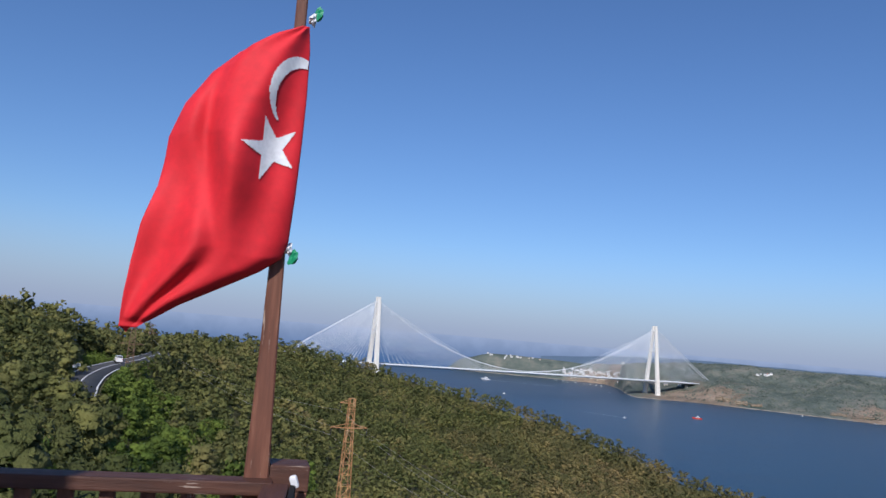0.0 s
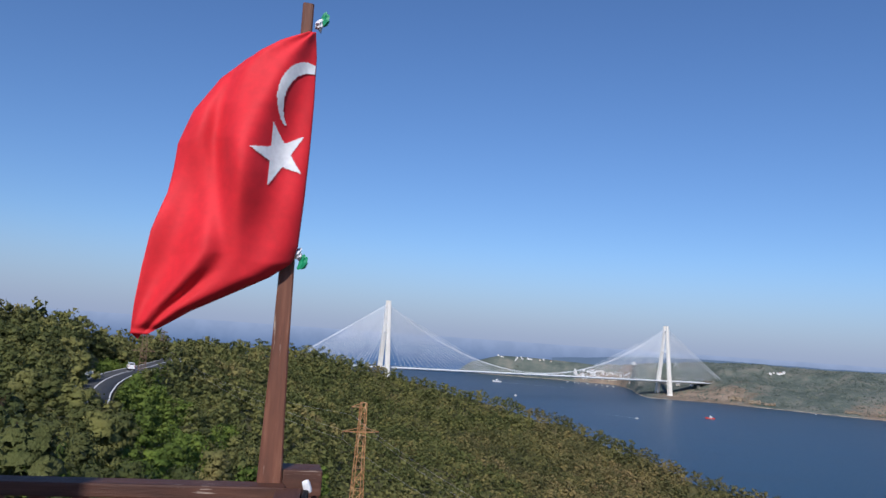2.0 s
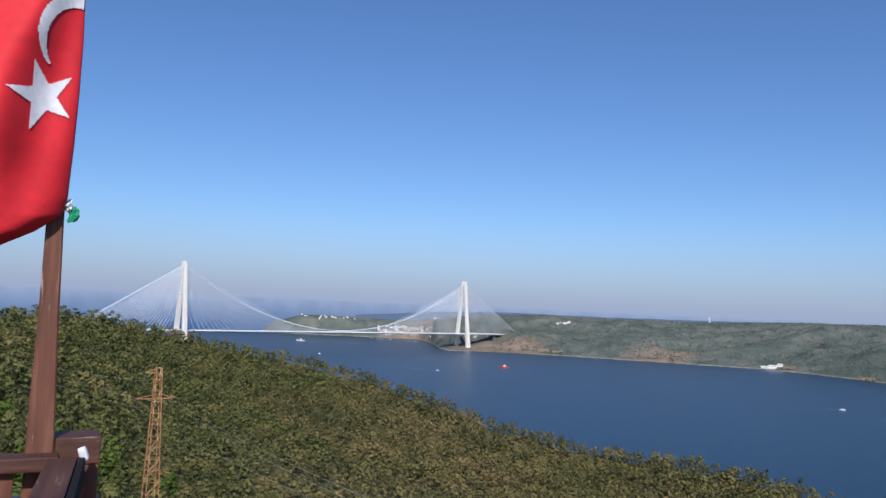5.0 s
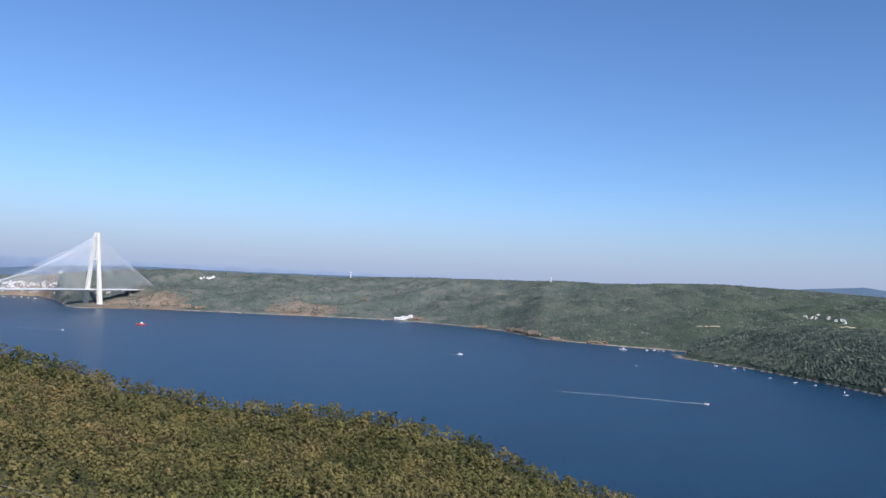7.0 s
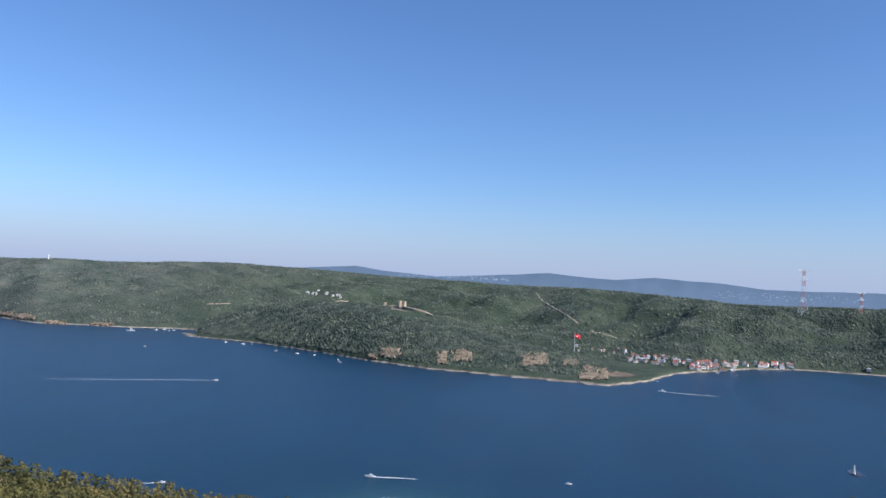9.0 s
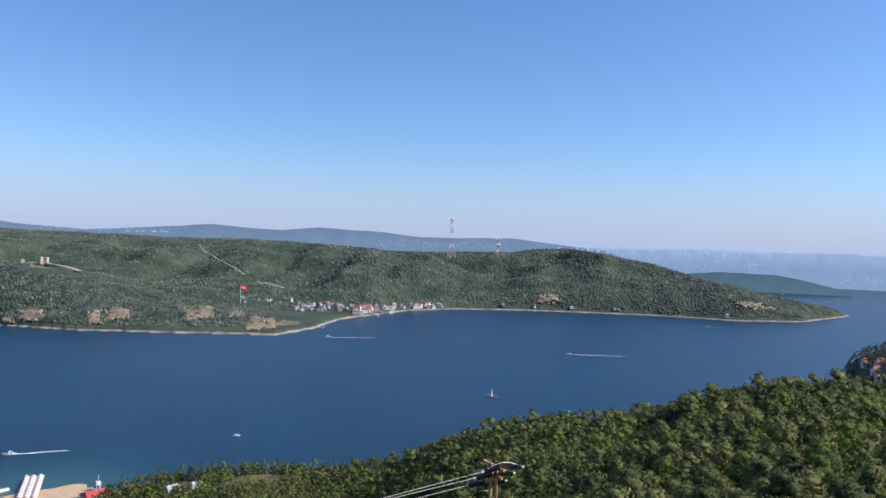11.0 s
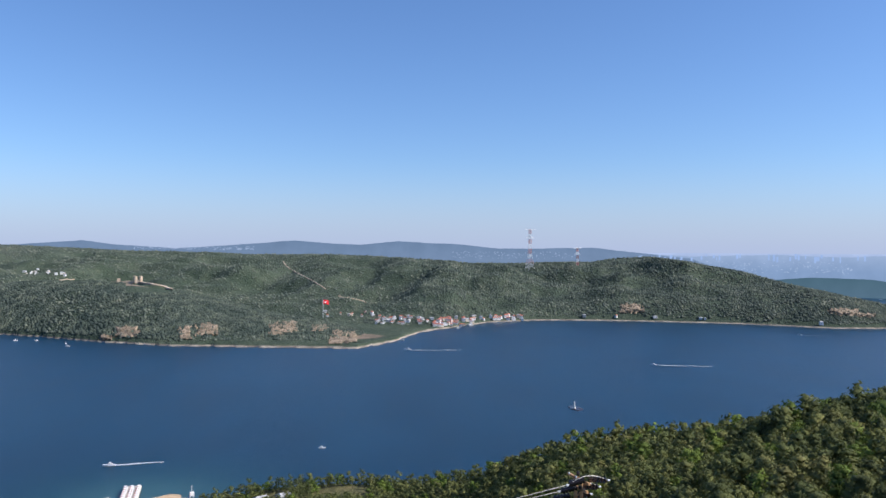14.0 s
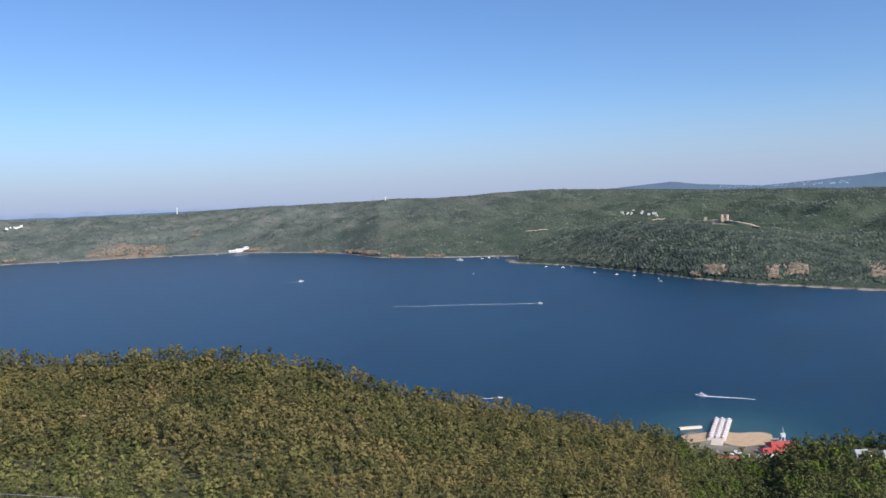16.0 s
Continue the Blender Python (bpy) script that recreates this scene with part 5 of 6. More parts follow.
def wire_pole():
    ground_z = float(height(-101.5, 36)) - 0.5
    z = POLE_B.z - ground_z
    root = empty("wire_pole", pose(POLE_B.x, POLE_B.y, ground_z, 0, 0, 20), "rusty twin steel pole carrying dark insulators and wires", "utility pole")
    for s in (-1, 1):
        part("leg", bar(fresh(), (s * 0.34, 0, 0), (s * 0.24, 0, z), 0.075, sides=8), M_RUST, root)
    bm = fresh()
    for k in range(7):
        bar(bm, (-0.28, 0, z - 0.5 - k * 0.7), (0.28, 0, z - 1.0 - k * 0.7), 0.03, sides=4)
    part("bracing", bm, M_RUST, root)
    for k, dz in enumerate((-0.05, -0.45)):
        part("crossarm", box(fresh(), (1.8 - 0.3 * k, 0.11, 0.11), Matrix.Translation((0, 0, z + dz)), 0.008), M_RUST, root)
    ends = []
    for k, (x, dz) in enumerate(((-0.8, 0.1), (-0.1, -0.38), (0.6, -0.92))):
        # strain insulators run out along the wires on both sides
        for s, reach in ((-1, 0.95), (1, 0.95)):
            bm = fresh()
            a = Vector((x * 0.8, s * 0.1, z + dz))
            b = Vector((x, s * (0.1 + reach), z + dz - 0.1))
            bar(bm, a, b, 0.02, sides=5)
            for j in range(5):
                c = a.lerp(b, (j + 1) / 6)
                m = Matrix.Translation(c) @ (b - a).to_track_quat("Z", "Y").to_matrix().to_4x4()
                bmesh.ops.create_cone(bm, cap_ends=True, segments=10, radius1=0.16, radius2=0.08, depth=0.11, matrix=m)
            part("insulator", bm, M_PORC, root, "dark ribbed insulator")
            part("clamp", box(fresh(), (0.07, 0.12, 0.07), Matrix.Translation(b), 0.015), M_LINE, root, "pale metal clamp")
            if s > 0:
                ends.append(root.matrix_basis @ b)
        # loose jumper wire
        bm = fresh()
        pts = [Vector((x, -1.05 + 2.1 * i / 10, z + dz - 0.1 + (0.30 if k != 2 else -0.35) * math.sin(math.pi * i / 10))) for i in range(11)]
        for a, b in zip(pts, pts[1:]):
            bar(bm, a, b, 0.014, sides=4)
        part("jumper_wire", bm, M_WIRE, root)
    for x, y, dz in ((-0.45, 0.1, 0.12), (0.2, -0.1, 0.14), (0.5, 0.12, -0.3), (-0.3, 0.1, -0.35)):
        part("post_insulator", lump(0.09, 0.09, 0.12, x * 7, 1, 0.1), M_PORC, root, m=pose(x, y, z + dz))
    for x in (-0.62, 0.0, 0.62):
        part("clamp", lump(0.06, 0.05, 0.05, x * 5 + 2, 1, 0.2), M_LINE, root, "pale metal clamp", pose(x, 0.12, z + 0.05))
    return ends


ENDS_B = wire_pole()


def wire(a, b, sag, r=0.018):
    bm = fresh()
    pts = []
    for i in range(41):
        u = i / 40
        p = a.lerp(b, u)
        pts.append(p - Vector((0, 0, sag * 4 * u * (1 - u))))
    for p, q in zip(pts, pts[1:]):
        bar(bm, p, q, r, sides=4)
    ob = part("power_wire", bm, M_WIRE)
    tagged(ob, "thin sagging power wire strung between pylon and pole", "wire", "power wires")


for k, (a, b) in enumerate(zip(ENDS_A, (ENDS_B[0], ENDS_B[2], ENDS_B[1]))):
    wire(a, b, 2.9 + 0.25 * k, 0.014)
FAR_END = at(20.45, 345, EYE - 345 * math.tan(radians(1.6)))
for k, a in enumerate(ENDS_A):
    wire(a, FAR_END + Vector((k - 1, 0, -k)), 4.0, 0.018)


# ---- masts, big flag, castle ----
def tall_mast(turn, far, top, low):
    z0 = EYE + far * math.tan(radians(low)) - 15
    h = EYE + far * math.tan(radians(top)) - z0
    p = at(turn, far, z0)
    root = empty("transmission_mast", pose(p.x, p.y, p.z, 0, 0, 30 + turn), "tall red and white lattice mast on the ridge", "pylon", "strait crossing masts")
    n = 9
    for k in range(n):
        a, b = k / n, (k + 1) / n

        def half(u):
            return float(np.interp(u, [0, 0.12, 0.45, 1], [h * 0.085, h * 0.072, h * 0.03, h * 0.02]))
        bm = fresh()
        for i in range(4):
            sx, sy = (1, 1, -1, -1)[i], (1, -1, -1, 1)[i]
            tx, ty = (1, -1, -1, 1)[i], (-1, -1, 1, 1)[i]
            bar(bm, (sx * half(a), sy * half(a), a * h), (sx * half(b), sy * half(b), b * h), 0.45)
            bar(bm, (sx * half(a), sy * half(a), a * h), (tx * half(b), ty * half(b), b * h), 0.26)
            bar(bm, (tx * half(a), ty * half(a), a * h), (sx * half(b), sy * half(b), b * h), 0.26)
        part("mast_section", bm, M_MASTRED_HAZED if k % 2 == 0 and k > 1 else M_STEEL_WHITE, root)
    for z, w in ((0.80, 0.10), (0.985, 0.13)):
        bm = fresh()
        for s in (-1, 1):
            bar(bm, (0, 0, z * h), (s * w * h, 0, z * h + 1.5), 0.6)
            bar(bm, (0, 0, z * h + 4), (s * w * h, 0, z * h + 1.5), 0.4)
        part("crossarm", bm, M_STEEL_WHITE, root)


tall_mast(-97.8, 2950, 1.68, -1.22)
tall_mast(-101.2, 2880, 0.33, -1.62)


def great_flag():
    p = seen_ground(-82.85, -4.8, 1500)
    root = empty("great_flag", pose(p.x, p.y, p.z, 0, 0, -60), "large red flag with white emblem on a tall white pole", "flag")
    h = 50.0
    part("mast", bar(fresh(), (0, 0, -3), (0, 0, h), 0.75, 0.45, 8), M_STEEL_WHITE, root)
    co, faces = [], []
    for i in range(21):
        for j in range(9):
            u, v = i / 20, j / 8
            co.append((u * 17 + 0.4, 1.6 * math.sin(u * 8 + v) * u, h - 1 - 11.5 * (1 - v) - 3 * u * u))
    for i in range(20):
        for j in range(8):
            faces.append((i * 9 + j, i * 9 + 9 + j, i * 9 + 10 + j, i * 9 + j + 1))
    cloth = shared("cloth", mesh_of("cloth", co, faces, M_RED, True), root)
    cloth.modifiers.new("thickness", "SOLIDIFY").thickness = 0.15
    bm = fresh()
    bmesh.ops.create_circle(bm, cap_ends=True, segments=16, radius=2.1, matrix=pose(6.5, -1.9, h - 7.6, 90, 0, 0))
    part("emblem", bm, M_WHITECLOTH, root)


great_flag()


def castle():
    p = seen_ground(-70.3, -2.25, 1700)
    root = empty("ruined_castle", pose(p.x, p.y, p.z, 0, 0, 110), "ruined sandstone castle with two stout round towers", "castle")
    for x, y, r, h in ((-9, 0, 7.5, 24), (9, -2, 8, 25)):
        bm = fresh()
        bmesh.ops.create_cone(bm, cap_ends=True, segments=20, radius1=r, radius2=r * 0.94, depth=h, matrix=Matrix.Translation((x, y, h / 2)))
        for v in bm.verts:
            if v.co.z > h - 1:
                v.co.z += 2.2 * noise.noise(v.co * 0.35)
        part("tower", bm, M_STONE, root)
    for a, b, h in (((-9, 4), (9, 4), 15), ((16, -3), (52, -14), 7), ((52, -14), (74, -30), 8), ((-16, 4), (-34, -8), 6), ((74, -30), (96, -34), 5)):
        bm = fresh()
        a, b = Vector((*a, 0)), Vector((*b, 0))
        n = max(3, int((b - a).length / 5))
        for i in range(n):
            c = a.lerp(b, (i + 0.5) / n)
            g = h * (0.8 + 0.35 * noise.noise(c * 0.2))
            box(bm, ((b - a).length / n, 2.2, g + 14), Matrix.Translation((c.x, c.y, g / 2 - 7)) @ Matrix.Rotation(math.atan2(b.y - a.y, b.x - a.x), 4, "Z"))
        part("curtain_wall", bm, M_STONE, root)
    part("gate_tower", box(fresh(), (12, 9, 32), Matrix.Translation((66, -24, 0)), 0.6), M_STONE, root)


castle()


def cliff(turn, low, wide, tall, seed, start=1500, mat=M_ROCK):
    """A bare rock face that breaks out of the slope, split and uneven, its rim sunk into the ground."""
    p = seen_ground(turn, low, start)
    far = math.hypot(p.x, p.y)
    nx, ny = max(14, int(wide / 2.2)), max(8, int(tall / 1.6))
    half_t, half_e = math.degrees(wide / far) * 0.62, math.degrees(tall / far) * 0.62
    out, co, faces = -at(turn, 1, 0), [], []
    for i in range(nx + 1):
        for j in range(ny + 1):
            a, b = i / nx * 2 - 1, j / ny * 2 - 1
            q = seen_ground(turn - a * half_t, low + b * half_e, max(far - 120, 100))
            k = Vector((a * wide * 0.11 + seed, b * tall * 0.11, seed))
            edge = 0.85 - max(abs(a) ** 1.4, abs(b + 0.12) ** 1.6) + 0.75 * noise.noise(k * 0.7) + 0.35 * noise.noise(k * 2.3) - 0.25 * max(0.0, b) * abs(a)
            rise = 4.5 * min(max(edge * 2.2, -0.5), 0.75) + (2.6 * noise.noise(k) + 1.3 * noise.noise(k * 3.1)) * (1 if edge > 0 else 0.2)
            if edge < 0:
                rise = -3.0
            co.append(tuple(q + out * rise + Vector((0, 0, 2.0 if edge > 0 else -2.0))))
    for i in range(nx):
        for j in range(ny):
            c = i * (ny + 1) + j
            faces.append((c, c + ny + 1, c + ny + 2, c + 1))
    ob = new("rock_face", mesh_of("rock_face", co, faces, mat))
    tagged(ob, "bare brown rock face above the shore", "rock", "shore rocks")


for i, (t, low, w, h) in enumerate(((-69.6, -5.55, 46, 22), (-68.3, -5.9, 22, 10), (-73.4, -5.7, 26, 26), (-74.8, -5.5, 40, 26), (-79.6, -5.6, 34, 26), (-80.5, -5.4, 30, 26), (-82.6, -5.5, 34, 16),
                                    (-84.0, -6.15, 36, 26), (-84.9, -6.1, 22, 24), (-105.0, -3.95, 60, 26), (-118.6, -3.75, 70, 20), (-119.8, -3.9, 40, 12),
                                    (-45.3, -3.75, 60, 18), (-44.2, -3.62, 70, 16), (-47.2, -4.1, 60, 12), (-50.0, -4.15, 60, 9), (-36.9, -3.1, 60, 16), (-41.6, -3.5, 50, 10))):
    cliff(t, low, w, h, i * 2.7)
for i, (t, low, w, h) in enumerate(((-19.6, -2.75, 60, 16), (-20.6, -2.9, 50, 14), (-16.2, -2.95, 40, 9), (-21.6, -2.95, 46, 12), (-26.5, -2.95, 50, 12), (-28.2, -3.0, 44, 9), (-12.6, -2.4, 50, 14), (-33.2, -1.9, 40, 7))):
    cliff(t, low, w, h, 50 + i * 1.9, 2400)

# paths of pale earth on the far slope
for pts in (((-80.0, -0.75), (-80.15, -1.0), (-80.5, -1.35), (-81.2, -1.7), (-82.0, -2.1), (-82.6, -2.5), (-83.2, -2.95)), ((-83.9, -3.3), (-84.7, -3.4), (-85.5, -3.55), (-86.0, -3.75)), ((-56.6, -2.6), (-57.4, -2.55), (-58.4, -2.5)), ((-65.5, -2.0), (-66.6, -2.05)), ((-69.5, -2.2), (-70.6, -2.25), (-71.6, -2.45), (-72.7, -2.8))):
    fine = []
    for (t0, e0), (t1, e1) in zip(pts, pts[1:]):
        fine += [seen_ground(t0 + (t1 - t0) * k / 5, e0 + (e1 - e0) * k / 5, 2350) for k in range(5)]
    ribbon("path", fine, 12.0 if pts[0][0] == -69.5 else 3.6, 3.5 if pts[0][0] == -69.5 else 1.6, M_STONE, "pale earth track climbing the wooded slope", "path", thick=6.0)


# bare soil showing through the near woods
def bare_patch(turn, low, wide, deep, seed):
    p = seen_ground(turn, low - 0.35, 60, 700)
    far = math.hypot(p.x, p.y)
    rng = np.random.RandomState(seed)
    co, faces = [(p.x, p.y, p.z + 0.7)], []
    for ring in (0.5, 1.0):
        for k in range(18):
            a = k / 18 * math.pi * 2
            r = ring * (0.65 + 0.5 * rng.rand())
            q = p + Vector((math.cos(a) * wide * r / 2, math.sin(a) * deep * r / 2, 0))
            d, t = math.hypot(q.x, q.y), math.degrees(math.atan2(-q.x, q.y))
            co.append((q.x, q.y, float(height(t, d)) + (0.6 if ring < 1 else -0.1)))
    for k in range(18):
        j = (k + 1) % 18
        faces += [(0, 1 + k, 1 + j), (1 + k, 19 + k, 19 + j), (1 + k, 19 + j, 1 + j)]
    tagged(new("bare_soil", mesh_of("bare_soil", co, faces, M_SOIL, True)), "patch of bare pale earth between the pines", "soil", kind="structure")


M_SOIL = plain("pale_earth", [(0.3, (0.30, 0.20, 0.11)), (0.7, (0.50, 0.36, 0.21))], 0.5, 0.95, bump=0.6, depth=0.3)
for i, (t, low) in enumerate(BARE):
    bare_patch(t, low, 6 + 3 * (i % 3), 5 + 2 * (i % 2), 80 + i)


# ---- houses ----
def house_mesh():
    bm = box(fresh(), (1, 1, 1), Matrix.Translation((0, 0, 0.35)))
    wall = bpy.data.meshes.new("wall")
    bm.to_mesh(wall)
    bm.free()
    bm = fresh()
    v = [bm.verts.new(c) for c in ((-0.56, -0.56, 0.85), (0.56, -0.56, 0.85), (0.56, 0.56, 0.85), (-0.56, 0.56, 0.85), (-0.3, 0, 1.2), (0.3, 0, 1.2))]
    for f in ((0, 1, 5, 4), (2, 3, 4, 5), (1, 2, 5), (3, 0, 4), (3, 2, 1, 0)):
        bm.faces.new([v[i] for i in f])
    roof = bpy.data.meshes.new("roof")
    bm.to_mesh(roof)
    bm.free()
    bm = box(fresh(), (0.11, 1.02, 0.18))
    window = bpy.data.meshes.new("window")
    bm.to_mesh(window)
    bm.free()
    window.materials.append(M_PANE)
    return wall, roof, window


WALL, ROOF, WINDOW = house_mesh()
WALLS = {}
for wm in (M_WALL, M_CREAM):
    WALLS[wm.name] = WALL.copy()
    WALLS[wm.name].materials.append(wm)
ROOFS = {}
for rm in (M_TILE, M_GREYROOF, M_REDROOF):
    ROOFS[rm.name] = ROOF.copy()
    ROOFS[rm.name].materials.append(rm)


def house(p, turn, w, d, h, wm, rm, group, label):
    root = empty("house", pose(p.x, p.y, p.z, 0, 0, turn), label, "house", group)
    root.scale = (w, d, h)
    shared("wall", WALLS[wm.name], root)
    shared("roof", ROOFS[rm.name], root)
    for x in (-0.27, 0.05, 0.33):
        shared("window", WINDOW, root, Matrix.Translation((x, 0, 0.5)))


def village(n, seed, turns, lows, start, size, group, label, reds=0.5):
    rng = np.random.RandomState(seed)
    for k in range(n):
        t = turns[0] + (turns[1] - turns[0]) * rng.rand()
        low = lows[0] + (lows[1] - lows[0]) * rng.rand()
        p = seen_ground(t, low, start)
        w = size * (0.7 + 0.7 * rng.rand())
        house(p, t + rng.choice([0, 90, 20, 70]), w, w * 0.8, size * (0.55 + 0.4 * rng.rand()), M_WALL if rng.rand() < 0.75 else M_CREAM, M_TILE if rng.rand() < reds else M_GREYROOF, group, label)


village(44, 1, (-90.6, -93.8), (-5.45, -4.9), 1750, 9.0, "waterfront village houses", "white waterfront house with a red tiled roof", 0.7)
village(20, 2, (-93.6, -97.4), (-4.98, -4.75), 1900, 10, "waterfront village houses", "white waterfront house with a red tiled roof", 0.5)
village(40, 3, (-86.6, -90.5), (-5.3, -4.8), 1820, 8.0, "village houses on the slope", "pale village house on the slope above the harbour", 0.5)
village(12, 4, (-82.0, -86.5), (-4.75, -4.3), 1900, 7, "village houses on the slope", "pale village house on the slope above the harbour", 0.5)
village(120, 5, (-8.6, -12.9), (-2.35, -1.7), 4300, 9.5, "far village houses", "white house of the far village behind the bridge", 0.15)
village(14, 6, (-2.6, -7.5), (-1.35, -1.1), 4400, 9, "far village houses", "white house of the far village behind the bridge", 0.1)
village(5, 7, (-15.6, -17.6), (-2.25, -2.15), 3650, 14, "far village houses", "white house of the far village behind the bridge", 0.1)
village(9, 8, (-21.3, -22.6), (-1.0, -0.9), 3900, 10, "hilltop houses", "white block of a hilltop settlement", 0.2)
village(16, 9, (-63.4, -64.9), (-1.64, -1.4), 2600, 7, "terraced white houses", "white terraced house in rows on the wooded slope", 0.0)
village(4, 10, (-65.2, -66.0), (-1.75, -1.65), 2600, 8, "terraced white houses", "white terraced house in rows on the wooded slope", 0.0)
village(16, 11, (-125.6, -130.0), (-8.3, -6.9), 640, 8, "town houses", "house with red tiled roof in the small town below", 0.85)
village(6, 12, (-101, -120), (-4.72, -4.6), 2200, 9, "shore houses", "small white house by the far waterline", 0.4)

p = seen_ground(-36.0, -3.22, 3200)
root = empty("shore_hotel", pose(p.x, p.y, p.z, 0, 0, -36), "long white stepped building on the far waterline", "building")
for x, w, h, y in ((-26, 34, 10, -4), (4, 36, 15, 0), (30, 20, 22, 3)):
    wing = part("wing", box(fresh(), (w, 16, h), Matrix.Translation((x, y, h / 2 - 2)), 0.5), M_WALL, root)
    for k in range(int(w / 6)):
        part("window", box(fresh(), (2.6, 0.6, 2.2), Matrix.Translation((x - w / 2 + 4 + 6 * k, y - 8.0, h - 7)), 0.1), M_PANE, wing)
for t, low, h in ((-32.0, -0.42, 34), (-4.6, -1.0, 32), (-46.5, 0.02, 16)):
    p = seen_ground(t, low, 3000)
    root = empty("white_tower", pose(p.x, p.y, p.z - 3), "slender white tower on the far ridge", "tower", "ridge towers")
    part("shaft", bar(fresh(), (0, 0, 0), (0, 0, h), 3.0, 2.2, 10), M_WALL, root)
    part("head", bar(fresh(), (0, 0, h), (0, 0, h + 5), 4.2, 3.4, 10), M_WALL, root)


# ---- cove ----
COVE = [(t, 655 - 0.5 * abs(t + 71)) for t in np.arange(-66.6, -75.6, -0.4)]


def sand():
    co, faces = [], []
    for t in np.arange(-67.2, -73.3, -0.25):
        for k in range(9):
            d = 636 + 38 * k / 8 * (1 - 0.25 * math.sin(t * 0.9)) + 5 * math.sin(t * 1.7)
            co.append(tuple(at(t, d, max(float(height(t, d)), 0.15 * (6 - k)) + 0.25)))
    n = len(co) // 9
    for i in range(n - 1):
        for k in range(8):
            faces.append((i * 9 + k, i * 9 + k + 1, i * 9 + 10 + k, i * 9 + 9 + k))
    tagged(new("beach", mesh_of("beach", co, faces, M_SAND, True)), "pale sandy beach in the small cove", "beach", kind="structure")


sand()


def sun_pier():
    a, b = at(-69.6, 642, 0), at(-70.1, 706, 0)
    d = b - a
    root = empty("bathing_pier", pose(a.x, a.y, 0, 0, 0, math.degrees(math.atan2(d.y, d.x))), "white bathing pier with rows of sun beds", "pier")
    long = d.length
    part("deck", box(fresh(), (long, 14, 0.6), Matrix.Translation((long / 2, 0, 2.4)), 0.05), M_CREAM, root)
    part("ramp", box(fresh(), (14, 9, 0.5), pose(-4, -1, 2.6, 0, -4, 0), 0.05), M_CREAM, root)
    for k in range(8):
        for s in (-6, 6):
            part("pile", bar(fresh(), (6 + k * long / 8.4, s, -4), (6 + k * long / 8.4, s, 2.2), 0.4, sides=8), M_GALV, root)
    bed = bpy.data.meshes.new("sun_bed")
    bm = box(fresh(), (2.0, 0.8, 0.35), Matrix.Translation((0, 0, 0.2)), 0.05)
    box(bm, (0.8, 0.8, 0.12), pose(0.9, 0, 0.55, 0, -35, 0), 0.03)
    bm.to_mesh(bed)
    bm.free()
    bed.materials.append(M_WHITECLOTH)
    mat2 = bed.copy()
    mat2.materials.clear()
    mat2.materials.append(M_TILE)
    for k in range(16):
        for j, y in enumerate((-6, -3.4, -1, 1.6, 4, 6.3)):
            shared("sun_bed", mat2 if j % 2 else bed, root, pose(6 + k * 3.6, y, 2.7))
    for k in range(9):
        for y in (-4.8, 0.4, 5.2):
            bm = fresh()
            bar(bm, (0, 0, 0), (0, 0, 2.3), 0.04, sides=5)
            bmesh.ops.create_cone(bm, cap_ends=True, segments=10, radius1=1.5, radius2=0.08, depth=0.5, matrix=Matrix.Translation((0, 0, 2.4)))
            part("parasol", bm, M_WHITECLOTH, root, "white parasol", pose(7 + k * 6.4, y, 2.7))


sun_pier()
ribbon("breakwater", [at(-67.1, 676, 0), at(-68.6, 684, 0)], 4.0, 1.6, M_CREAM, "low pale breakwater off the beach", "breakwater", kind="", thick=4.0)


def big_house(name, turn, far, size, wm, rm, label, spin=0, up=0.0):
    g = float(height(turn, far)) + up
    p = at(turn, far, g)
    house_root = empty(name, pose(p.x, p.y, p.z, 0, 0, turn + spin), label, "building")
    w, d, h = size
    wall = part("wall", box(fresh(), (w, d, h + 6), Matrix.Translation((0, 0, h / 2 - 3)), 0.1), wm, house_root)
    bm = fresh()
    v = [bm.verts.new(c) for c in ((-w * 0.55, -d * 0.58, h), (w * 0.55, -d * 0.58, h), (w * 0.55, d * 0.58, h), (-w * 0.55, d * 0.58, h), (-w * 0.42, 0, h + d * 0.22), (w * 0.42, 0, h + d * 0.22))]
    for f in ((0, 1, 5, 4), (2, 3, 4, 5), (1, 2, 5), (3, 0, 4), (3, 2, 1, 0)):
        bm.faces.new([v[i] for i in f])
    part("roof", bm, rm, house_root)
    for k in range(int(w / 3)):
        part("window", box(fresh(), (1.2, 0.2, 1.3), Matrix.Translation((-w / 2 + 1.7 + 3 * k, -d / 2 - 0.03, h * 0.55)), 0.03), M_PANE, wall)
    return house_root


big_house("beach_restaurant", -73.75, 632, (18, 13, 3.6), M_CREAM, M_REDROOF, "beach restaurant with a bright red sheet roof", 25, 0)
big_house("beach_restaurant", -73.15, 618, (15, 10, 2.6), M_CREAM, M_REDROOF, "low annexe with a dark red sheet roof", 25, 0)
for t, d, w in ((-78.6, 522, 9), (-80.2, 512, 8)):
    big_house("shore_house", t, d, (w, 7, 3.2), M_WALL, M_TILE if w > 9 else M_GREYROOF, "white house half hidden among the trees", 20 + w, 0.4)
big_house("long_shed", -70.4, 588, (17, 6, 2.2), M_CREAM, M_TILE, "long low shed with a reddish roof by the cove", 5, 0)
p = at(-73.9, 655, 1.0)
root = empty("water_slide", pose(p.x, p.y, p.z, 0, 0, 30), "white and blue lifeguard tower with a slide", "tower")
root.scale = (0.65, 0.65, 0.65)
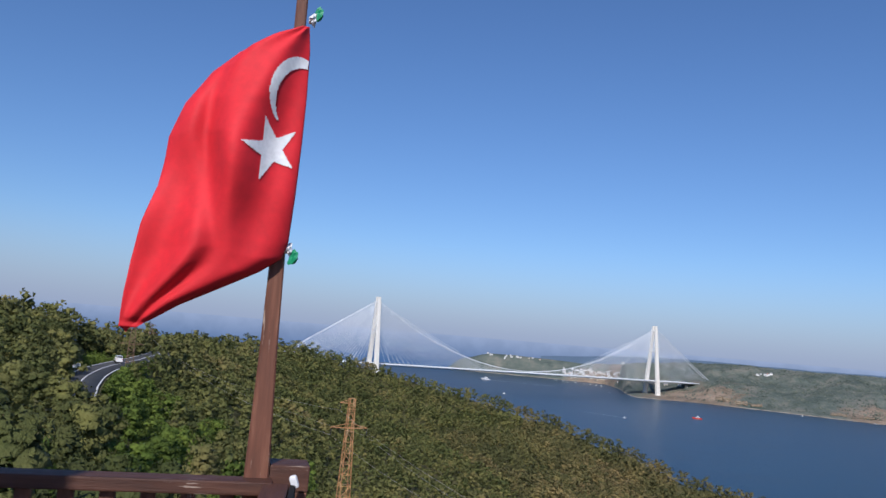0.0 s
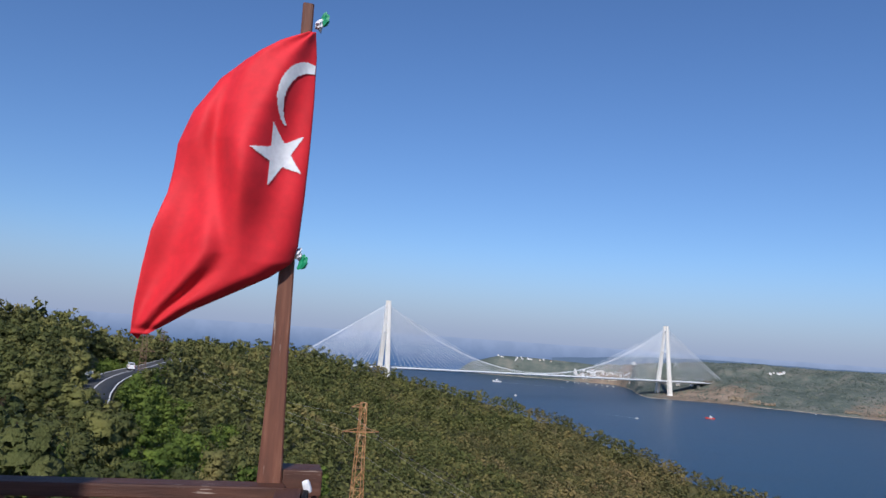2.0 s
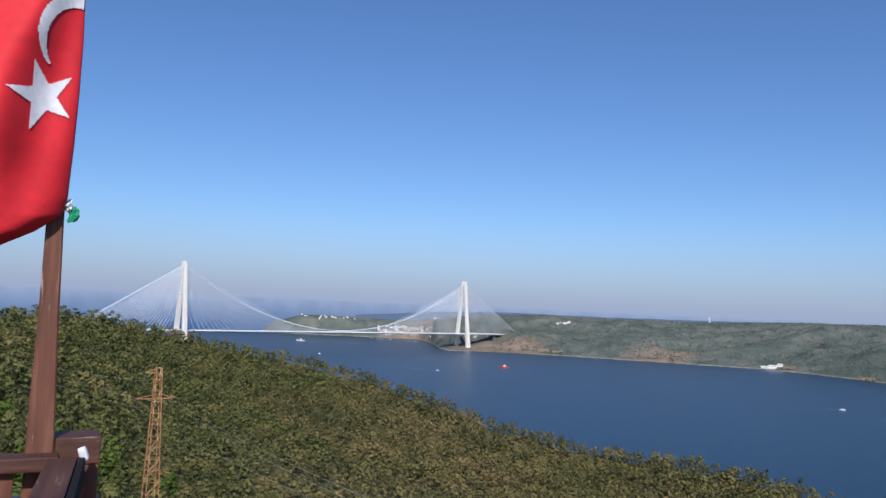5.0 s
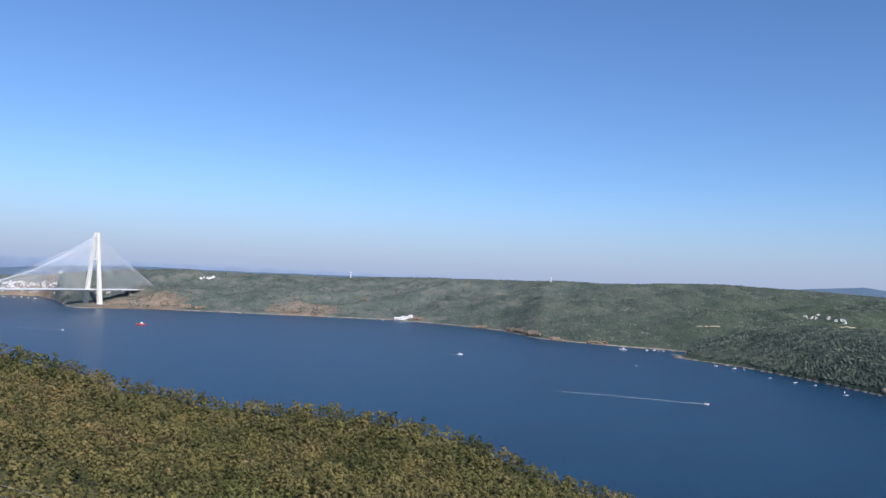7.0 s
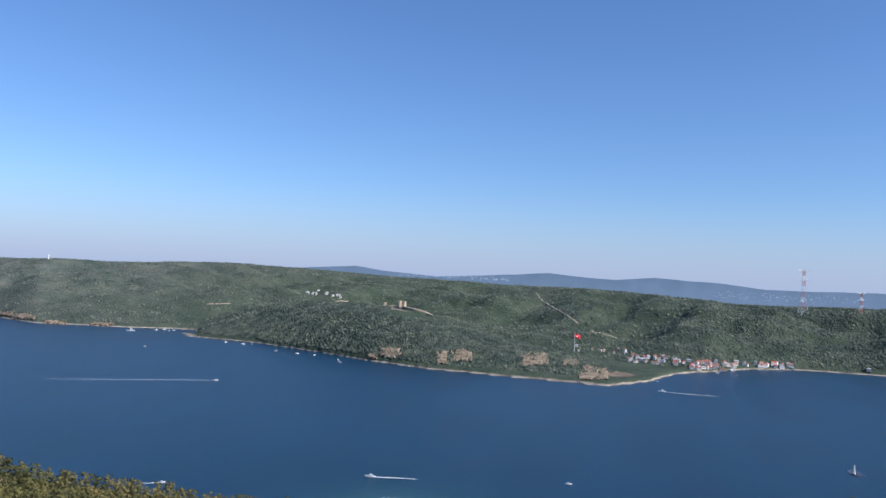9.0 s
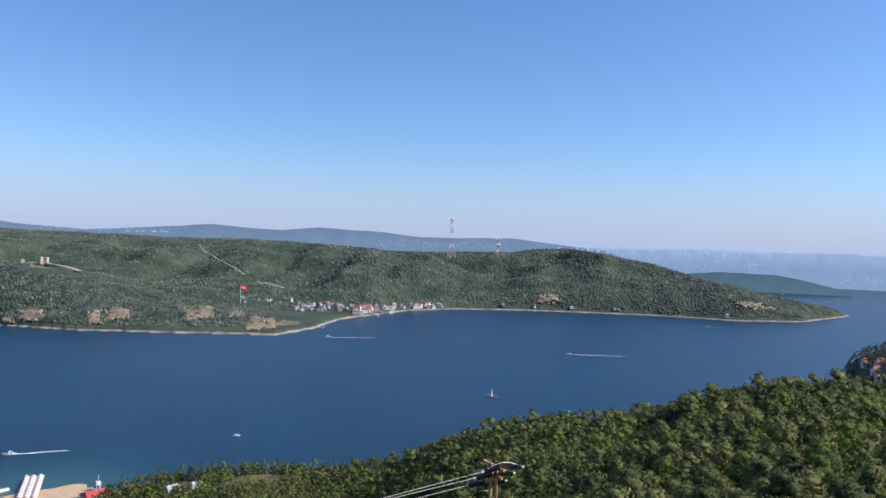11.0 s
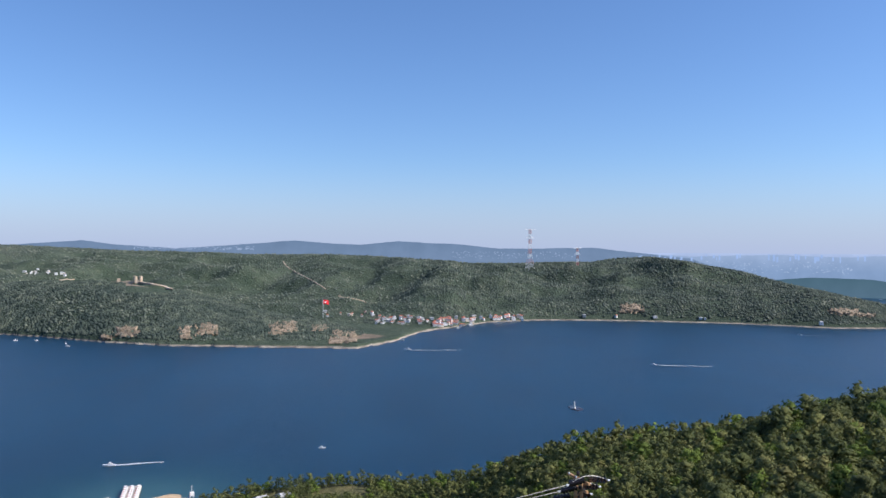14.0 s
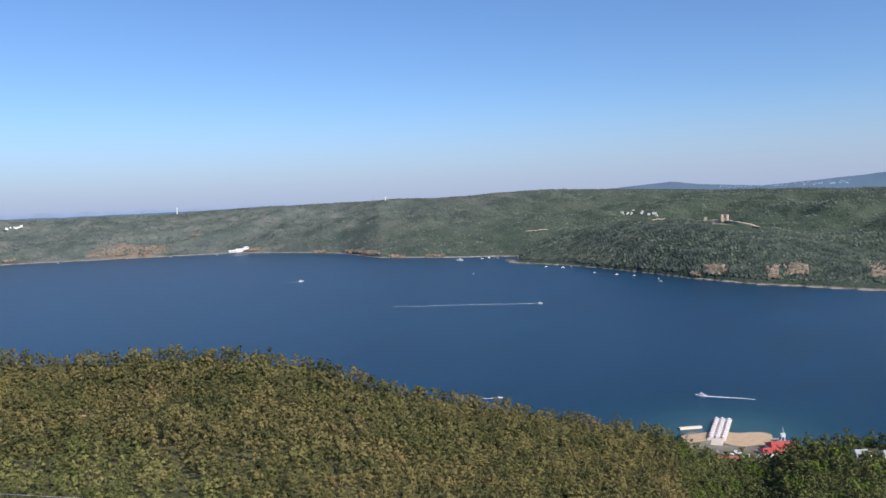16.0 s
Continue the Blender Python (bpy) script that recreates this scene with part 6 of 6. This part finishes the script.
for x, y in ((-2, -2), (2, -2), (2, 2), (-2, 2)):
    part("leg", bar(fresh(), (x, y, -2), (x, y, 12), 0.3, sides=6), M_STEEL_WHITE, root)
part("cabin", box(fresh(), (5, 5, 4), Matrix.Translation((0, 0, 9)), 0.2), M_WALL, root)
part("mast", bar(fresh(), (0, 0, 11), (0, 0, 19), 0.25, sides=6), M_STEEL_WHITE, root)
M_BLUE = plain("blue_paint", [(0.3, (0.05, 0.16, 0.42)), (0.7, (0.08, 0.22, 0.52))], 0.5, 0.5)
part("chute", bar(fresh(), (2, 0, 8), (11, 1, 1), 1.1, sides=8), M_BLUE, root, "blue slide")
rng = np.random.RandomState(77)
for k in range(16):
    t, d = -69.5 - 4.0 * rng.rand(), 596 + 18 * rng.rand()
    p = at(t, d, float(height(t, d)) + 0.3)
    root = empty("parked_car", pose(p.x, p.y, p.z, 0, 0, rng.choice([10, 100])), "parked car in the lot behind the beach", "car", "cars behind the beach")
    bm = box(fresh(), (1.8, 4.2, 0.8), Matrix.Translation((0, 0, 0.65)), 0.15)
    box(bm, (1.55, 2.2, 0.55), Matrix.Translation((0, -0.2, 1.25)), 0.2)
    part("body", bm, (M_CAR, M_GALV, M_BLACK, M_CAR)[k % 4], root)
    for x in (-0.8, 0.8):
        for y in (-1.3, 1.3):
            part("wheel", bar(fresh(), (x - 0.1, y, 0.33), (x + 0.1, y, 0.33), 0.33, sides=10), M_BLACK, root)


# ---- boats ----
def hull_mesh(mat):
    """A unit hull, bow towards +x: length 1, drawn in at bow and stern."""
    bm = fresh()
    rings = []
    for x, w, low, up in ((-0.5, 0.13, -0.02, 0.10), (-0.3, 0.15, -0.05, 0.09), (0.1, 0.15, -0.05, 0.10), (0.35, 0.09, -0.04, 0.125), (0.5, 0.008, 0.02, 0.15)):
        rings.append([bm.verts.new(c) for c in ((x, w, up), (x, w * 0.7, low), (x, -w * 0.7, low), (x, -w, up))])
    for a, b in zip(rings, rings[1:]):
        for k in range(4):
            bm.faces.new((a[k], a[(k + 1) % 4], b[(k + 1) % 4], b[k]))
    bm.faces.new(rings[0][::-1]), bm.faces.new(rings[-1])
    me = bpy.data.meshes.new("hull")
    bm.to_mesh(me)
    bm.free()
    me.materials.append(mat)
    return me


HULL_W, HULL_R = hull_mesh(M_HULL), hull_mesh(M_REDHULL)
CABIN = bpy.data.meshes.new("cabin")
bm = box(fresh(), (0.34, 0.2, 0.12), Matrix.Translation((-0.08, 0, 0.15)), 0.02)
box(bm, (0.18, 0.16, 0.07), Matrix.Translation((-0.05, 0, 0.24)), 0.015)
bm.to_mesh(CABIN)
bm.free()
CABIN.materials.append(M_HULL)
GLASS = bpy.data.meshes.new("cabin_window")
bm = box(fresh(), (0.30, 0.206, 0.045), Matrix.Translation((-0.08, 0, 0.165)))
bm.to_mesh(GLASS)
bm.free()
GLASS.materials.append(M_PANE)


def boat(turn, low, long, heading, label, group="", red=False, wake=0.0, name="motor_boat"):
    long *= 0.7
    far = EYE / math.tan(radians(-low))
    p = at(turn, far, 0)
    heading = turn + heading      # 0: to the right as seen from the terrace
    root = empty(name, pose(p.x, p.y, 0.02 * long, 0, 0, heading), label, "boat", group)
    root.scale = (long, long, long)
    shared("hull", HULL_R if red else HULL_W, root)
    cabin = shared("cabin", CABIN, root)
    shared("cabin_window", GLASS, cabin)
    part("mast", bar(fresh(), (-0.05, 0, 0.2), (-0.06, 0, 0.42), 0.006, sides=5), M_STEEL_WHITE, root)
    if wake:
        m = pose(p.x, p.y, 0, 0, 0, heading)
        rng = np.random.RandomState(int(-turn * 10))
        co, faces = [], []
        for i in range(int(60 + wake * 1.6)):
            u = rng.rand() ** 1.7
            mid = 1.5 * math.sin(u * 7 + turn) * u
            w = long * 0.10 + wake * 0.010 * math.sqrt(u)
            c = Vector((-long * 0.4 - wake * u, mid + w * (rng.rand() * 2 - 1), 0.10 + 0.25 * rng.rand()))
            l, b = (1.2 + 2.6 * rng.rand()) * (1 + long / 30), (0.25 + 0.5 * rng.rand()) * (1 - 0.5 * u) * (1 + long / 40)
            k = len(co)
            for dx, dy in ((-l, 0), (0, -b), (l, 0.2 * b), (0.1 * l, b)):
                q = m @ (c + Vector((dx, dy, 0)))
                co.append((q.x, q.y, q.z))
            faces.append((k, k + 1, k + 2, k + 3))
        tagged(new("wake", mesh_of("wake", co, faces, M_FOAM, True)), "white foaming wake trailing behind a boat", "wake", kind="stuff")


boat(-17.9, -4.23, 44, 178, "red and white ship lying in the strait", red=True, name="ship")
boat(-3.2, -2.93, 60, 165, "white ferry passing under the bridge", wake=330, name="ferry")
boat(-13.1, -4.68, 16, -35, "small white motor boat with a fading wake", wake=150)
boat(-40.2, -5.55, 20, 10, "white motor yacht crossing the strait", wake=40)
boat(-57.5, -7.8, 13, 1, "fast white motor boat drawing a long wake", wake=270)
boat(-89.0, -7.13, 22, 180, "white tour boat with a short wake", wake=100)
boat(-68.6, -14.2, 16, 175, "white fishing boat with a churning wake", wake=42)
boat(-82.85, -13.9, 10, 5, "small white fishing boat with an orange deck")
boat(-54.35, -14.5, 9, 5, "small white motor boat near the wooded point", wake=18)
boat(-106.5, -7.83, 16, 188, "white motor boat with a long wake", wake=95)
boat(-115.9, -5.35, 16, 182, "white motor boat with a short wake", wake=70)
boat(-101.0, -12.65, 11, 5, "white cabin boat lying off the wooded point")
boat(-51.75, -4.53, 34, 170, "large white yacht anchored off the cove", "anchored boats")
for i, (t, low, l) in enumerate(((-52.7, -5.56, 9), (-53.4, -4.45, 14), (-53.9, -4.42, 16), (-54.2, -4.47, 12), (-54.5, -4.45, 15), (-58.0, -5.17, 13), (-59.2, -5.26, 16), (-59.8, -5.24, 12), (-61.45, -5.7, 13), (-63.0, -5.83, 13),
                                 (-64.2, -5.9, 10), (-65.9, -6.18, 14), (-66.0, -6.35, 13), (-12.0, -3.05, 14), (-8.2, -2.55, 20), (-8.7, -2.58, 22), (-9.0, -2.62, 16), (-9.6, -2.6, 22), (-10.2, -2.62, 14), (-10.6, -2.6, 20), (-11.0, -2.64, 16), (-11.4, -2.66, 20), (-28.6, -3.28, 12), (-30.6, -3.33, 14), (-31.4, -3.34, 12),
                                 (-24.4, -3.3, 12), (-34.5, -3.36, 11), (-48.4, -4.3, 11), (-88.6, -6.45, 13), (-92.6, -5.55, 14), (-120.6, -2.9, 22), (-121.8, -2.75, 20), (-122.6, -3.4, 16), (-123.4, -3.2, 16))):
    boat(t, low, l, (170, 20, -150, 95)[i % 4], "small white boat moored near the shore", "moored boats")


def beacon():
    p = at(-101.05, EYE / math.tan(radians(11.1)), 0)
    root = empty("sea_beacon", pose(p.x, p.y, 0, 0, 0, 10), "white sea beacon on a dark rocky shoal", "beacon")
    part("shoal", lump(16, 9, 1.6, 3, 3), M_PORC, root, "low dark rock", pose(6, -3, -0.4))
    part("base", bar(fresh(), (0, 0, 0), (0, 0, 2.2), 2.2, 1.8, 10), M_CONCRETE, root)
    part("tower", bar(fresh(), (0, 0, 2.2), (0, 0, 9.0), 1.2, 0.7, 10), M_WALL, root)
    part("lamp_house", bar(fresh(), (0, 0, 9.0), (0, 0, 10.6), 0.9, 0.6, 8), M_WALL, root)


beacon()


# ---- far city ----
def city():
    rng = np.random.RandomState(91)
    # the far buildings emit pale colours, with haze painted into the glow
    M_FARWHITE = glow("far_white_haze_glow", (0.33, 0.39, 0.48), (0.36, 0.42, 0.51), 100, 300)
    M_FARBLUE = glow("far_blue_haze_glow", (0.27, 0.36, 0.52), (0.29, 0.38, 0.54), 100, 300)
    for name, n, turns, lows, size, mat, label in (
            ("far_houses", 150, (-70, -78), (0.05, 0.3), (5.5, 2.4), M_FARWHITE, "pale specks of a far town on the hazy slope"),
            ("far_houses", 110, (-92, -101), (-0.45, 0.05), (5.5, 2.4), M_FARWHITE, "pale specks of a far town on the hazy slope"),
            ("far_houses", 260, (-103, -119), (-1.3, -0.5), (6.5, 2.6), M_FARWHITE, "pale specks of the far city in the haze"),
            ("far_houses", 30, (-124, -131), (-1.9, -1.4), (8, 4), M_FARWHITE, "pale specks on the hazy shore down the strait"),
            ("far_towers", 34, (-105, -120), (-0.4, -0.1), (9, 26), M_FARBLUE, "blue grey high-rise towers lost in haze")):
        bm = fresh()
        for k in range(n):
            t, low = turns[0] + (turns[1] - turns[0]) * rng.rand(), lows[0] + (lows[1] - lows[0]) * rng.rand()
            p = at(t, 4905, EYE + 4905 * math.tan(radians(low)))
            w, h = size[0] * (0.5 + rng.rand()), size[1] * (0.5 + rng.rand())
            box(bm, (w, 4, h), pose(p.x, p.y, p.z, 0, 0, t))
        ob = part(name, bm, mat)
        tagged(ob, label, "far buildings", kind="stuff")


city()
